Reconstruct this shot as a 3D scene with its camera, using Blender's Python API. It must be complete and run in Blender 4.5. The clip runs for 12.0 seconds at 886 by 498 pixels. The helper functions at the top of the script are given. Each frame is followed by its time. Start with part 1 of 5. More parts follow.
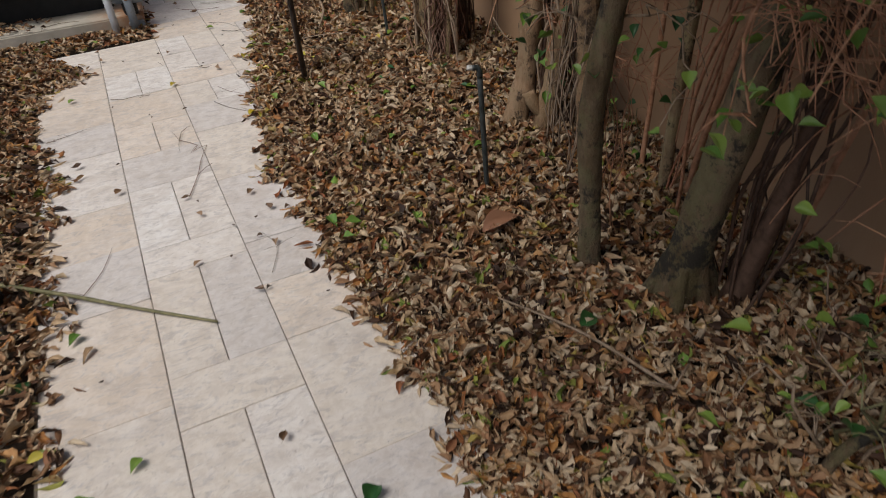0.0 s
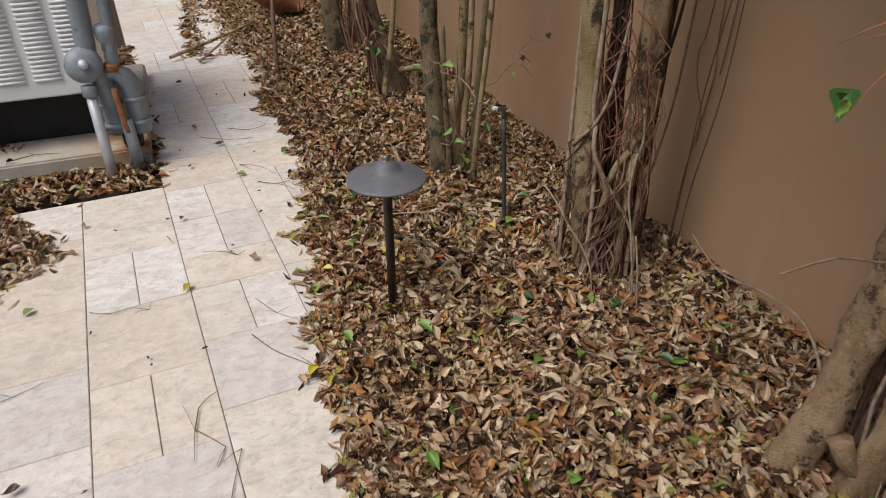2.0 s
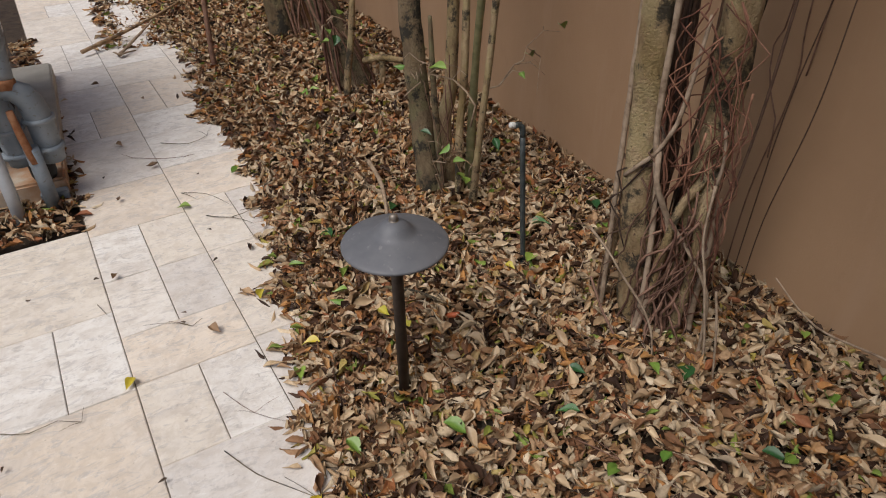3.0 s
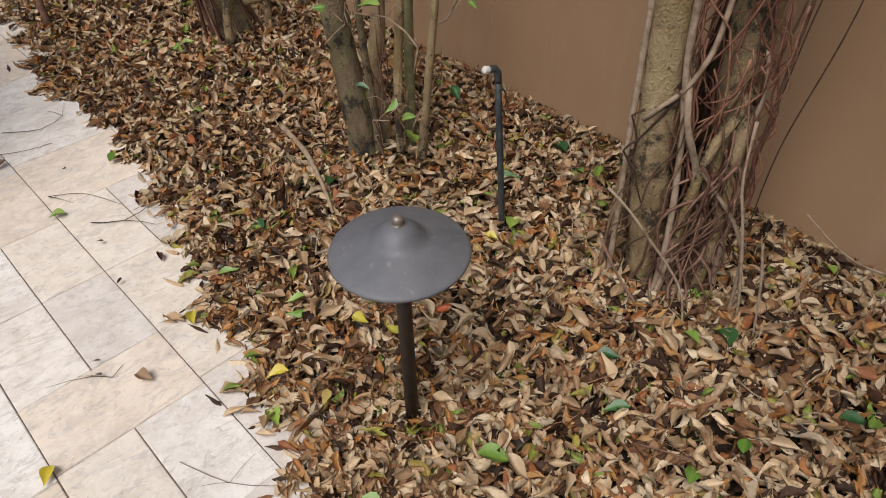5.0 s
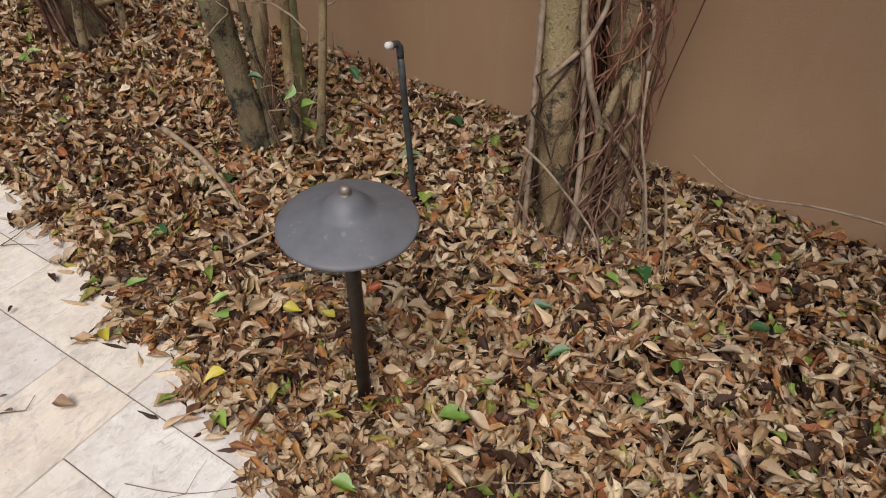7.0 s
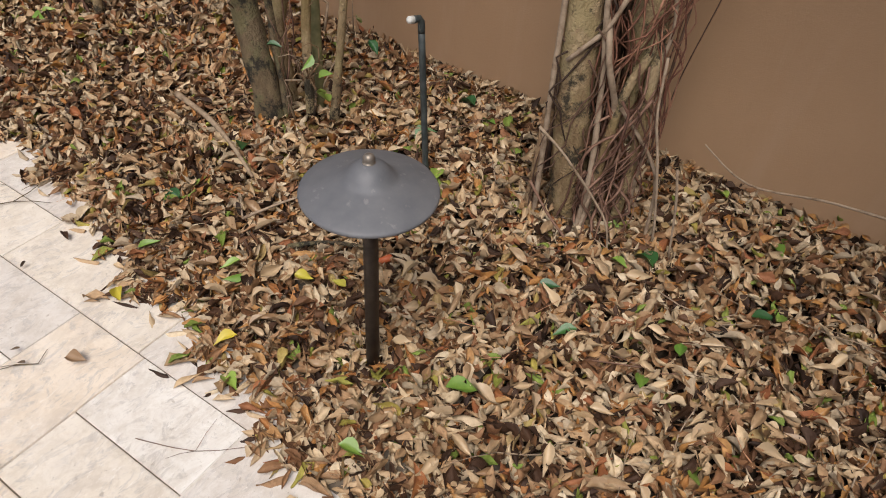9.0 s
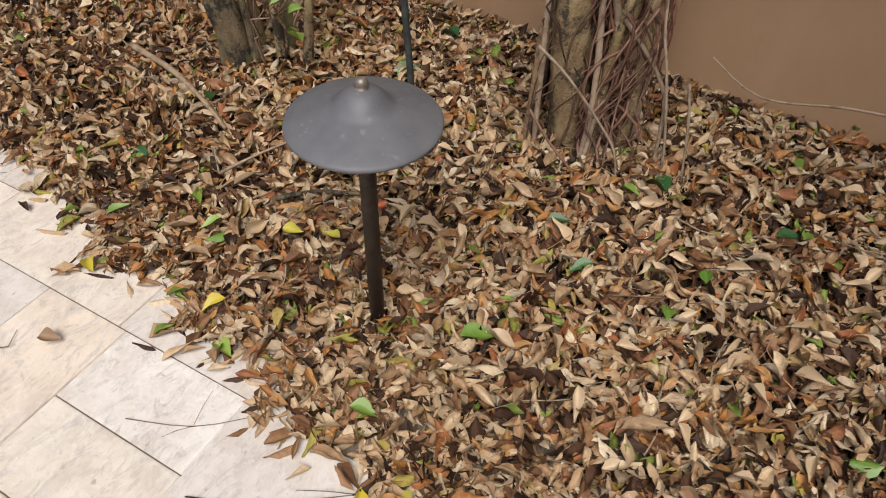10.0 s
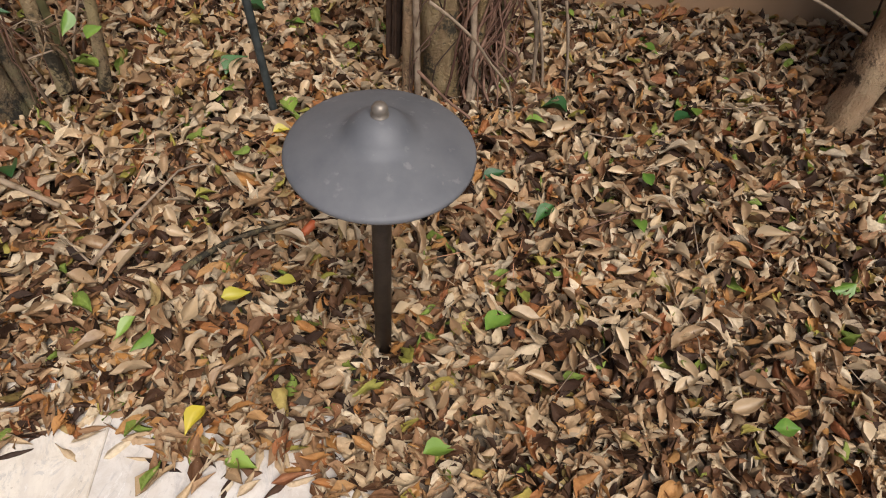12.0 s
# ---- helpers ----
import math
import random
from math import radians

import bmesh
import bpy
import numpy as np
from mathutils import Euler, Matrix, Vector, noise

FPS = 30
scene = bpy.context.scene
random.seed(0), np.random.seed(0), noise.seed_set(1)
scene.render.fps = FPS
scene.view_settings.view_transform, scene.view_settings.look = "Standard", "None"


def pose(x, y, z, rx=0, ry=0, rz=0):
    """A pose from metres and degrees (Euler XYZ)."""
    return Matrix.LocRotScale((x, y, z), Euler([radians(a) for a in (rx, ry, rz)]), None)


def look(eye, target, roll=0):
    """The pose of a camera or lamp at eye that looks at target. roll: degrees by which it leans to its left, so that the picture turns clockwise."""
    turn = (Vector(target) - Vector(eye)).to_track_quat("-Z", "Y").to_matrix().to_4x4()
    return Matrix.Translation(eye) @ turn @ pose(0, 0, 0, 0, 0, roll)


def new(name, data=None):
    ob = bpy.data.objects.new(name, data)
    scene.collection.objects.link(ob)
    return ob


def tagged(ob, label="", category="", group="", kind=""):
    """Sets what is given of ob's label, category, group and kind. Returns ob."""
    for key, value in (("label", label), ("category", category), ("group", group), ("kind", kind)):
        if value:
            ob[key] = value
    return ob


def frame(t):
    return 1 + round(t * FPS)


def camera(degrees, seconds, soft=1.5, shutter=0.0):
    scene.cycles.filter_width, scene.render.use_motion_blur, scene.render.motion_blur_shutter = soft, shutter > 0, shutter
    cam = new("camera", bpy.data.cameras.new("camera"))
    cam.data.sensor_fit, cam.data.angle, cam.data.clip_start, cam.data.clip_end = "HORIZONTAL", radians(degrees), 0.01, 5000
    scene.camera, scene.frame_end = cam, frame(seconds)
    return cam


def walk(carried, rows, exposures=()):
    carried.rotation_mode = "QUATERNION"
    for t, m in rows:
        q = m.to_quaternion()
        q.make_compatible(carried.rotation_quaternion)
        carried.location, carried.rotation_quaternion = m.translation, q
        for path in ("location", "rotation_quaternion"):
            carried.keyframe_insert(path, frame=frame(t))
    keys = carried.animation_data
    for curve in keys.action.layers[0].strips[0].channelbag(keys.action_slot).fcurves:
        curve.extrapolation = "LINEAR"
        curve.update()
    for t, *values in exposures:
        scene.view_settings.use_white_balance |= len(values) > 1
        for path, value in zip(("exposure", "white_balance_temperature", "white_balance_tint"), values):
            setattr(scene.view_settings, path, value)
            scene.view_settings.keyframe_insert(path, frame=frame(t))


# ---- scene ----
cam = camera(65.7, 12.0, soft=1.0, shutter=0.2)
PATH = [
    (0, (-0.482, -3.062, 1.211), (0.057, -1.543, 0.026), -4.7),
    (0.2, (-0.466, -2.92, 1.229), (0.14, -1.429, 0.041), -2.5),
    (0.5, (-0.452, -2.709, 1.244), (0.265, -1.244, 0.086), -0.9),
    (0.8, (-0.427, -2.492, 1.248), (0.245, -0.986, 0.116), -1.5),
    (1, (-0.406, -2.336, 1.247), (0.205, -0.783, 0.145), -1.6),
    (1.2, (-0.39, -2.184, 1.252), (0.169, -0.593, 0.178), -0.4),
    (1.5, (-0.405, -1.968, 1.239), (0.14, -0.364, 0.176), 0.3),
    (1.8, (-0.457, -1.748, 1.238), (0.128, -0.143, 0.197), 0.7),
    (2, (-0.464, -1.613, 1.231), (0.151, -0.029, 0.176), -0.3),
    (2.3, (-0.456, -1.425, 1.213), (0.219, 0.112, 0.127), 0.4),
    (2.5, (-0.435, -1.293, 1.206), (0.262, 0.224, 0.104), -0.5),
    (2.7, (-0.417, -1.183, 1.203), (0.288, 0.314, 0.08), -0.9),
    (4.3, (-0.488, -0.751, 1.129), (0.472, 0.493, -0.109), -0.4),
    (4.5, (-0.468, -0.712, 1.119), (0.499, 0.504, -0.141), -0.7),
    (4.7, (-0.449, -0.68, 1.117), (0.512, 0.505, -0.176), -1.1),
    (5, (-0.45, -0.642, 1.104), (0.514, 0.514, -0.213), -1.3),
    (5.5, (-0.498, -0.589, 1.098), (0.515, 0.479, -0.255), -1.5),
    (6, (-0.537, -0.574, 1.083), (0.553, 0.427, -0.262), -1.0),
    (6.5, (-0.555, -0.583, 1.072), (0.625, 0.34, -0.252), -0.7),
    (7, (-0.573, -0.583, 1.07), (0.657, 0.289, -0.245), 1.1),
    (7.2, (-0.583, -0.573, 1.061), (0.649, 0.283, -0.262), 2.0),
    (9, (-0.616, -0.569, 1.067), (0.6, 0.269, -0.281), 4.3),
    (9.5, (-0.609, -0.57, 1.015), (0.607, 0.24, -0.351), 2.8),
    (10, (-0.593, -0.499, 0.966), (0.592, 0.233, -0.469), 2.0),
    (10.2, (-0.571, -0.432, 0.942), (0.621, 0.269, -0.503), 1.9),
    (10.5, (-0.535, -0.315, 0.933), (0.684, 0.317, -0.522), 1.5),
    (11, (-0.539, -0.19, 0.929), (0.701, 0.273, -0.571), 0.5),
    (11.2, (-0.548, -0.151, 0.947), (0.693, 0.212, -0.58), -1.5),
    (11.5, (-0.566, -0.095, 0.955), (0.713, 0.047, -0.577), 1.9),
    (12, (-0.572, -0.065, 0.948), (0.7, -0.099, -0.595), 5.3),
]
walk(cam, [(t, look(e, g, r)) for t, e, g, r in PATH], [(0.0, -0.27, 6250, 10), (0.5, -0.06, 6250, 10), (1.2, 0.2, 6250, 10), (2.5, -0.08, 6250, 10), (5.0, 0.12, 6300, 10), (6.5, 0.05, 6250, 10), (7.2, 0.15, 6300, 10), (9.0, 0.23, 6400, 10), (12.0, 0.3, 6400, 10)])

# ---- world and light ----
world = bpy.data.worlds.new("World")
scene.world = world
world.use_nodes = True
wn = world.node_tree
sky = wn.nodes.new("ShaderNodeTexSky")
sky.sky_type = "NISHITA"
sky.sun_disc = False
sky.sun_elevation, sky.sun_rotation = radians(60), radians(246)
sky.dust_density, sky.air_density, sky.ozone_density = 4.0, 1.0, 0.6
wn.links.new(sky.outputs[0], wn.nodes["Background"].inputs[0])
wn.nodes["Background"].inputs[1].default_value = 0.08
sun_data = bpy.data.lights.new("sun", "SUN")
sun_data.energy, sun_data.angle, sun_data.color = 2.5, radians(38), (1.0, 0.95, 0.89)
sun = new("sun", sun_data)
sun.matrix_world = look((-4.3, -1.9, 8.2), (0, 0, 0))


# ---- materials ----
def material(name, rough=0.7, metal=0.0, spec=0.4):
    m = bpy.data.materials.new(name)
    m.use_nodes = True
    t = m.node_tree
    b = t.nodes["Principled BSDF"]
    b.inputs["Roughness"].default_value = rough
    b.inputs["Metallic"].default_value = metal
    b.inputs["Specular IOR Level"].default_value = spec
    return m, t, b


def node(t, kind, **inputs):
    n = t.nodes.new(kind)
    for k, v in inputs.items():
        n.inputs[k.replace("_", " ")].default_value = v
    return n


def where(t, stretch=(1, 1, 1), spread=0.0):
    """World position, stretched, and shifted by a chance amount per object."""
    g = t.nodes.new("ShaderNodeNewGeometry")
    v = t.nodes.new("ShaderNodeVectorMath")
    v.operation = "MULTIPLY"
    v.inputs[1].default_value = stretch
    t.links.new(g.outputs["Position"], v.inputs[0])
    if not spread:
        return v.outputs[0]
    o = t.nodes.new("ShaderNodeObjectInfo")
    s = t.nodes.new("ShaderNodeVectorMath")
    s.operation = "SCALE"
    s.inputs[0].default_value = (spread, spread * 1.7, spread * 0.6)
    t.links.new(o.outputs["Random"], s.inputs["Scale"])
    a = t.nodes.new("ShaderNodeVectorMath")
    t.links.new(v.outputs[0], a.inputs[0])
    t.links.new(s.outputs[0], a.inputs[1])
    return a.outputs[0]


def clouds(t, vec, scale, detail=5.0, rough=0.6, distort=0.0):
    n = node(t, "ShaderNodeTexNoise", Scale=scale, Detail=detail, Roughness=rough, Distortion=distort)
    t.links.new(vec, n.inputs["Vector"])
    return n.outputs["Fac"]


def ramp(t, fac, stops, constant=False):
    r = t.nodes.new("ShaderNodeValToRGB")
    e = r.color_ramp.elements
    while len(e) < len(stops):
        e.new(0.5)
    for el, (p, c) in zip(e, stops):
        el.position, el.color = p, (*c, 1) if len(c) == 3 else c
    if constant:
        r.color_ramp.interpolation = "CONSTANT"
    t.links.new(fac, r.inputs[0])
    return r.outputs[0]


def mix(t, fac, a, b, how="MIX"):
    m = t.nodes.new("ShaderNodeMix")
    m.data_type, m.blend_type = "RGBA", how
    for i, v in ((0, fac), (6, a), (7, b)):
        if hasattr(v, "is_linked"):
            t.links.new(v, m.inputs[i])
        elif i:
            m.inputs[i].default_value = (*v, 1)
        else:
            m.inputs[i].default_value = v
    return m.outputs[2]


def bumped(t, b, height, strength, distance):
    n = node(t, "ShaderNodeBump", Strength=strength, Distance=distance)
    t.links.new(height, n.inputs["Height"])
    t.links.new(n.outputs[0], b.inputs["Normal"])


def plain(name, c1, c2, scale, rough=0.6, metal=0.0, bump=0.3, dist=0.003, spots=None):
    m, t, b = material(name, rough, metal)
    v = where(t)
    col = mix(t, ramp(t, clouds(t, v, scale), [(0.35, (0, 0, 0)), (0.65, (1, 1, 1))]), c1, c2)
    if spots:
        col = mix(t, ramp(t, clouds(t, v, scale * 3.1, 6), [(0.6, (0, 0, 0)), (0.68, (1, 1, 1))]), col, spots)
    t.links.new(col, b.inputs["Base Color"])
    bumped(t, b, clouds(t, v, scale * 8), bump, dist)
    return m


def make_travertine():
    m, t, b = material("travertine", 0.55)
    v = where(t, (1, 1, 1), 37.0)
    vs = where(t, (3.2, 6.5, 4.0), 53.0)
    o = t.nodes.new("ShaderNodeObjectInfo")
    tone = ramp(t, o.outputs["Random"], [(0.0, (0.82, 0.75, 0.66)), (0.2, (0.88, 0.85, 0.81)), (0.4, (0.79, 0.69, 0.58)), (0.6, (0.86, 0.81, 0.75)), (0.75, (0.74, 0.695, 0.655)), (0.9, (0.84, 0.74, 0.63)), (1.0, (0.88, 0.84, 0.79))], True)
    tone = mix(t, 1.0, tone, (0.92, 0.91, 0.895), "MULTIPLY")
    streak = ramp(t, clouds(t, vs, 1.4, 7, 0.7, 1.6), [(0.44, (0, 0, 0)), (0.62, (1, 1, 1))])
    col = mix(t, mix(t, 0.6, (0, 0, 0), streak), tone, (0.60, 0.53, 0.465))
    vein = ramp(t, clouds(t, vs, 3.3, 8, 0.75, 2.5), [(0.52, (0, 0, 0)), (0.60, (1, 1, 1)), (0.68, (0, 0, 0))])
    col = mix(t, mix(t, 0.7, (0, 0, 0), vein), col, (0.49, 0.455, 0.435))
    blot = ramp(t, clouds(t, v, 7.5, 8, 0.72, 0.8), [(0.51, (0, 0, 0)), (0.57, (1, 1, 1))])
    col = mix(t, mix(t, 0.4, (0, 0, 0), blot), col, mix(t, 0.5, tone, (0.82, 0.775, 0.72)))
    grime = ramp(t, clouds(t, where(t), 2.1, 5, 0.6), [(0.55, (0, 0, 0)), (0.75, (1, 1, 1))])
    col = mix(t, mix(t, 0.45, (0, 0, 0), grime), col, (0.50, 0.44, 0.38))
    mott = ramp(t, clouds(t, v, 24, 8, 0.78, 0.5), [(0.45, (0, 0, 0)), (0.56, (1, 1, 1))])
    col = mix(t, mix(t, 0.35, (0, 0, 0), mott), col, mix(t, 1.0, col, (0.74, 0.69, 0.63), "MULTIPLY"))
    scratch = ramp(t, clouds(t, where(t, (9, 30, 9), 11.0), 1.8, 7, 0.75, 1.5), [(0.60, (0, 0, 0)), (0.66, (1, 1, 1))])
    col = mix(t, mix(t, 0.5, (0, 0, 0), scratch), col, (0.84, 0.81, 0.77))
    pit = ramp(t, clouds(t, v, 95, 3, 0.6), [(0.66, (0, 0, 0)), (0.72, (1, 1, 1))])
    col = mix(t, mix(t, 0.5, (0, 0, 0), pit), col, (0.35, 0.29, 0.23))
    t.links.new(col, b.inputs["Base Color"])
    h = mix(t, 0.5, clouds(t, v, 60, 6), mix(t, 1.0, (1, 1, 1), pit, "SUBTRACT"))
    bumped(t, b, h, 0.35, 0.003)
    return m


def make_litter(name, stops, rough=0.62):
    m, t, b = material(name, rough, 0, 0.35)
    g = t.nodes.new("ShaderNodeNewGeometry")
    col = ramp(t, g.outputs["Random Per Island"], stops)
    v = where(t)
    # random dark mottling, deepened to stand in for shade in leaf gaps
    shade_mottle = ramp(t, clouds(t, v, 70, 5, 0.65), [(0.42, (0, 0, 0)), (0.7, (1, 1, 1))])
    col = mix(t, mix(t, 0.5, (0, 0, 0), shade_mottle), col, mix(t, 1.0, col, (0.45, 0.34, 0.26), "MULTIPLY"))
    t.links.new(col, b.inputs["Base Color"])
    bumped(t, b, mix(t, 0.35, clouds(t, v, 90, 4, 0.6), clouds(t, v, 260, 4)), 0.8, 0.006)
    return m


def make_leaf(name, c1, c2):
    m, t, b = material(name, 0.42, 0, 0.5)
    o = t.nodes.new("ShaderNodeObjectInfo")
    col = mix(t, o.outputs["Random"], c1, c2)
    col = mix(t, ramp(t, clouds(t, where(t), 60, 4), [(0.5, (0, 0, 0)), (0.75, (1, 1, 1))]), col, mix(t, 0.5, col, c2))
    t.links.new(col, b.inputs["Base Color"])
    bumped(t, b, clouds(t, where(t), 130, 3), 0.25, 0.002)
    return m


def make_stucco():
    m, t, b = material("stucco", 0.85)
    v = where(t)
    col = mix(t, ramp(t, clouds(t, v, 1.6, 5), [(0.35, (0, 0, 0)), (0.7, (1, 1, 1))]), (0.345, 0.211, 0.119), (0.405, 0.255, 0.147))
    drip = ramp(t, clouds(t, where(t, (5, 5, 0.7)), 1.5, 5), [(0.52, (0, 0, 0)), (0.75, (1, 1, 1))])
    col = mix(t, mix(t, 0.55, (0, 0, 0), drip), col, (0.43, 0.285, 0.18))
    stain = ramp(t, clouds(t, where(t, (2, 2, 1.2)), 2.7, 6, 0.7), [(0.6, (0, 0, 0)), (0.72, (1, 1, 1))])
    col = mix(t, mix(t, 0.35, (0, 0, 0), stain), col, (0.28, 0.165, 0.095))
    t.links.new(col, b.inputs["Base Color"])
    bumped(t, b, mix(t, 0.4, clouds(t, v, 14, 4), clouds(t, v, 130, 4)), 0.5, 0.004)
    return m


def make_bark(name, c1, c2, c3, dark):
    m, t, b = material(name, 0.85)
    v = where(t, (1, 1, 0.35))
    col = mix(t, ramp(t, clouds(t, v, 26, 6, 0.65), [(0.35, (0, 0, 0)), (0.65, (1, 1, 1))]), c1, c2)
    col = mix(t, ramp(t, clouds(t, where(t), 13, 7, 0.72), [(0.48, (0, 0, 0)), (0.56, (1, 1, 1))]), col, c3)
    col = mix(t, ramp(t, clouds(t, where(t, (1, 1, 0.5)), 5, 6, 0.7), [(0.45, (0, 0, 0)), (0.62, (1, 1, 1))]), col, mix(t, 1.0, col, (0.62, 0.56, 0.46), "MULTIPLY"))
    col = mix(t, ramp(t, clouds(t, where(t, (1, 1, 0.9)), 11, 9, 0.8), [(0.515, (0, 0, 0)), (0.58, (1, 1, 1))]), col, dark)
    t.links.new(col, b.inputs["Base Color"])
    bumped(t, b, mix(t, 0.5, clouds(t, v, 45, 6, 0.7), clouds(t, where(t), 160, 4)), 1.0, 0.012)
    return m


def make_root(name, c1, c2):
    m, t, b = material(name, 0.8)
    g = t.nodes.new("ShaderNodeNewGeometry")
    col = mix(t, g.outputs["Random Per Island"], c1, c2)
    col = mix(t, ramp(t, clouds(t, where(t), 40, 4), [(0.45, (0, 0, 0)), (0.7, (1, 1, 1))]), col, mix(t, 1.0, col, (0.5, 0.45, 0.4), "MULTIPLY"))
    t.links.new(col, b.inputs["Base Color"])
    bumped(t, b, clouds(t, where(t), 150, 4), 0.5, 0.003)
    return m


TRAVERTINE = make_travertine()
# the darkest browns also carry the shade of gaps between leaves
DRY = [(0.0, (0.028, 0.014, 0.008)), (0.14, (0.075, 0.035, 0.017)), (0.23, (0.21, 0.10, 0.045)), (0.32, (0.34, 0.195, 0.098)), (0.43, (0.50, 0.34, 0.195)),
       (0.53, (0.62, 0.475, 0.30)), (0.61, (0.40, 0.31, 0.21)), (0.68, (0.73, 0.60, 0.42)), (0.76, (0.48, 0.33, 0.19)), (0.83, (0.47, 0.235, 0.070)), (0.89, (0.30, 0.105, 0.042)), (0.945, (0.40, 0.27, 0.15)), (0.97, (0.40, 0.32, 0.07)), (0.987, (0.20, 0.27, 0.05))]
LITTER = make_litter("dry_leaves", DRY)
DRY_LEAF = make_leaf("dry_leaf", (0.25, 0.145, 0.072), (0.57, 0.435, 0.275))
GREEN_LEAF = make_leaf("green_leaf", (0.10, 0.20, 0.03), (0.24, 0.34, 0.06))
DARK_LEAF = make_leaf("dark_green_leaf", (0.02, 0.075, 0.02), (0.05, 0.14, 0.03))
YELLOW_LEAF = make_leaf("yellow_leaf", (0.55, 0.42, 0.03), (0.42, 0.38, 0.06))
STUCCO = make_stucco()
SOIL = plain("soil", (0.03, 0.019, 0.012), (0.065, 0.042, 0.026), 20, 0.95, 0, 0.8, 0.01)
SAND = plain("joint_sand", (0.13, 0.10, 0.075), (0.2, 0.165, 0.125), 60, 0.95)
BARK = make_bark("fig_bark", (0.25, 0.165, 0.09), (0.47, 0.36, 0.21), (0.36, 0.28, 0.145), (0.05, 0.04, 0.025))
BARK_TAN = make_bark("tan_bark", (0.27, 0.165, 0.09), (0.48, 0.325, 0.195), (0.38, 0.265, 0.155), (0.07, 0.046, 0.028))
# dark mossy bark; on fig_f and fig_g its tone includes shade too
BARK_DARK = make_bark("mossy_bark", (0.115, 0.08, 0.047), (0.225, 0.165, 0.095), (0.17, 0.145, 0.075), (0.03, 0.026, 0.018))
ROOT = make_root("aerial_root", (0.10, 0.045, 0.03), (0.30, 0.175, 0.12))
ROOT_DARK = make_root("dark_root", (0.05, 0.03, 0.02), (0.15, 0.085, 0.055))
ROOT_PALE = make_root("pale_root", (0.30, 0.22, 0.15), (0.42, 0.32, 0.23))
ROOT_RED = make_root("reddish_root", (0.13, 0.045, 0.028), (0.34, 0.17, 0.105))
TWIG = make_root("dry_twig", (0.26, 0.17, 0.10), (0.40, 0.31, 0.22))
TWIG_RED = make_root("reddish_twig", (0.40, 0.18, 0.10), (0.54, 0.30, 0.17))
TWIG_GREEN = plain("green_stem", (0.13, 0.125, 0.055), (0.23, 0.205, 0.10), 40, 0.6)
BRONZE = plain("weathered_bronze", (0.125, 0.128, 0.14), (0.165, 0.165, 0.175), 16, 0.6, 0.2, 0.2, 0.001, (0.21, 0.205, 0.21))
BRONZE_DARK = plain("dark_bronze", (0.045, 0.035, 0.03), (0.085, 0.065, 0.052), 40, 0.5, 0.5, 0.2, 0.001)
KNOB = plain("rubbed_brass", (0.22, 0.185, 0.15), (0.30, 0.26, 0.22), 60, 0.45, 0.6, 0.1, 0.001)
PIPE_GREY = plain("painted_grey_pipe", (0.20, 0.235, 0.27), (0.27, 0.30, 0.33), 18, 0.5, 0.1, 0.2, 0.002, (0.16, 0.15, 0.145))
PIPE_LIGHT = plain("galvanised_pipe", (0.42, 0.44, 0.47), (0.52, 0.54, 0.56), 20, 0.45, 0.3, 0.2, 0.002)
PIPE_BLACK = plain("black_riser_pipe", (0.03, 0.036, 0.036), (0.065, 0.075, 0.073), 45, 0.45, 0.0, 0.2, 0.001)
NOZZLE = plain("pale_nozzle", (0.55, 0.54, 0.50), (0.68, 0.66, 0.62), 80, 0.4)
RUST = plain("rust", (0.24, 0.09, 0.035), (0.38, 0.19, 0.10), 40, 0.85, 0.1)
WHITE = plain("white_enamel", (0.84, 0.84, 0.825), (0.88, 0.88, 0.865), 6, 0.4, 0, 0.1, 0.001)
BLACK = plain("black_with_shade", (0.008, 0.008, 0.009), (0.018, 0.018, 0.018), 20, 0.6)
LABEL_RED = plain("orange_plastic", (0.45, 0.09, 0.03), (0.5, 0.13, 0.05), 30, 0.5)


def make_concrete():
    m, t, b = material("concrete", 0.85)
    v = where(t)
    col = mix(t, ramp(t, clouds(t, v, 6, 6), [(0.35, (0, 0, 0)), (0.65, (1, 1, 1))]), (0.40, 0.36, 0.29), (0.55, 0.51, 0.43))
    d = t.nodes.new("ShaderNodeVectorMath")
    d.operation = "DISTANCE"
    d.inputs[1].default_value = (-0.70, 1.52, 0.04)
    t.links.new(v, d.inputs[0])
    near = ramp(t, d.outputs["Value"], [(0.05, (1, 1, 1)), (0.28, (0, 0, 0))])
    rust = mix(t, 1.0, near, ramp(t, clouds(t, v, 14, 5), [(0.3, (0.2, 0.2, 0.2)), (0.6, (1, 1, 1))]), "MULTIPLY")
    col = mix(t, rust, col, (0.38, 0.17, 0.06))
    t.links.new(col, b.inputs["Base Color"])
    bumped(t, b, clouds(t, v, 80, 5), 0.5, 0.004)
    return m


CONCRETE = make_concrete()


# ---- mesh helpers ----
def finish(me, mat, smooth):
    if mat:
        me.materials.append(mat)
    if smooth:
        me.polygons.foreach_set("use_smooth", [True] * len(me.polygons))
    me.update()
    return me


def data_of(name, vf, mat, smooth=True):
    me = bpy.data.meshes.new(name)
    me.from_pydata([tuple(v) for v in vf[0]], [], vf[1])
    return finish(me, mat, smooth)


def part(name, vf, mat, parent=None, label="", smooth=True):
    """One mesh object, a part of parent where one is given."""
    ob = new(name, vf if isinstance(vf, bpy.types.Mesh) else data_of(name, vf, mat, smooth))
    if parent:
        ob.parent = parent
    return tagged(ob, label)


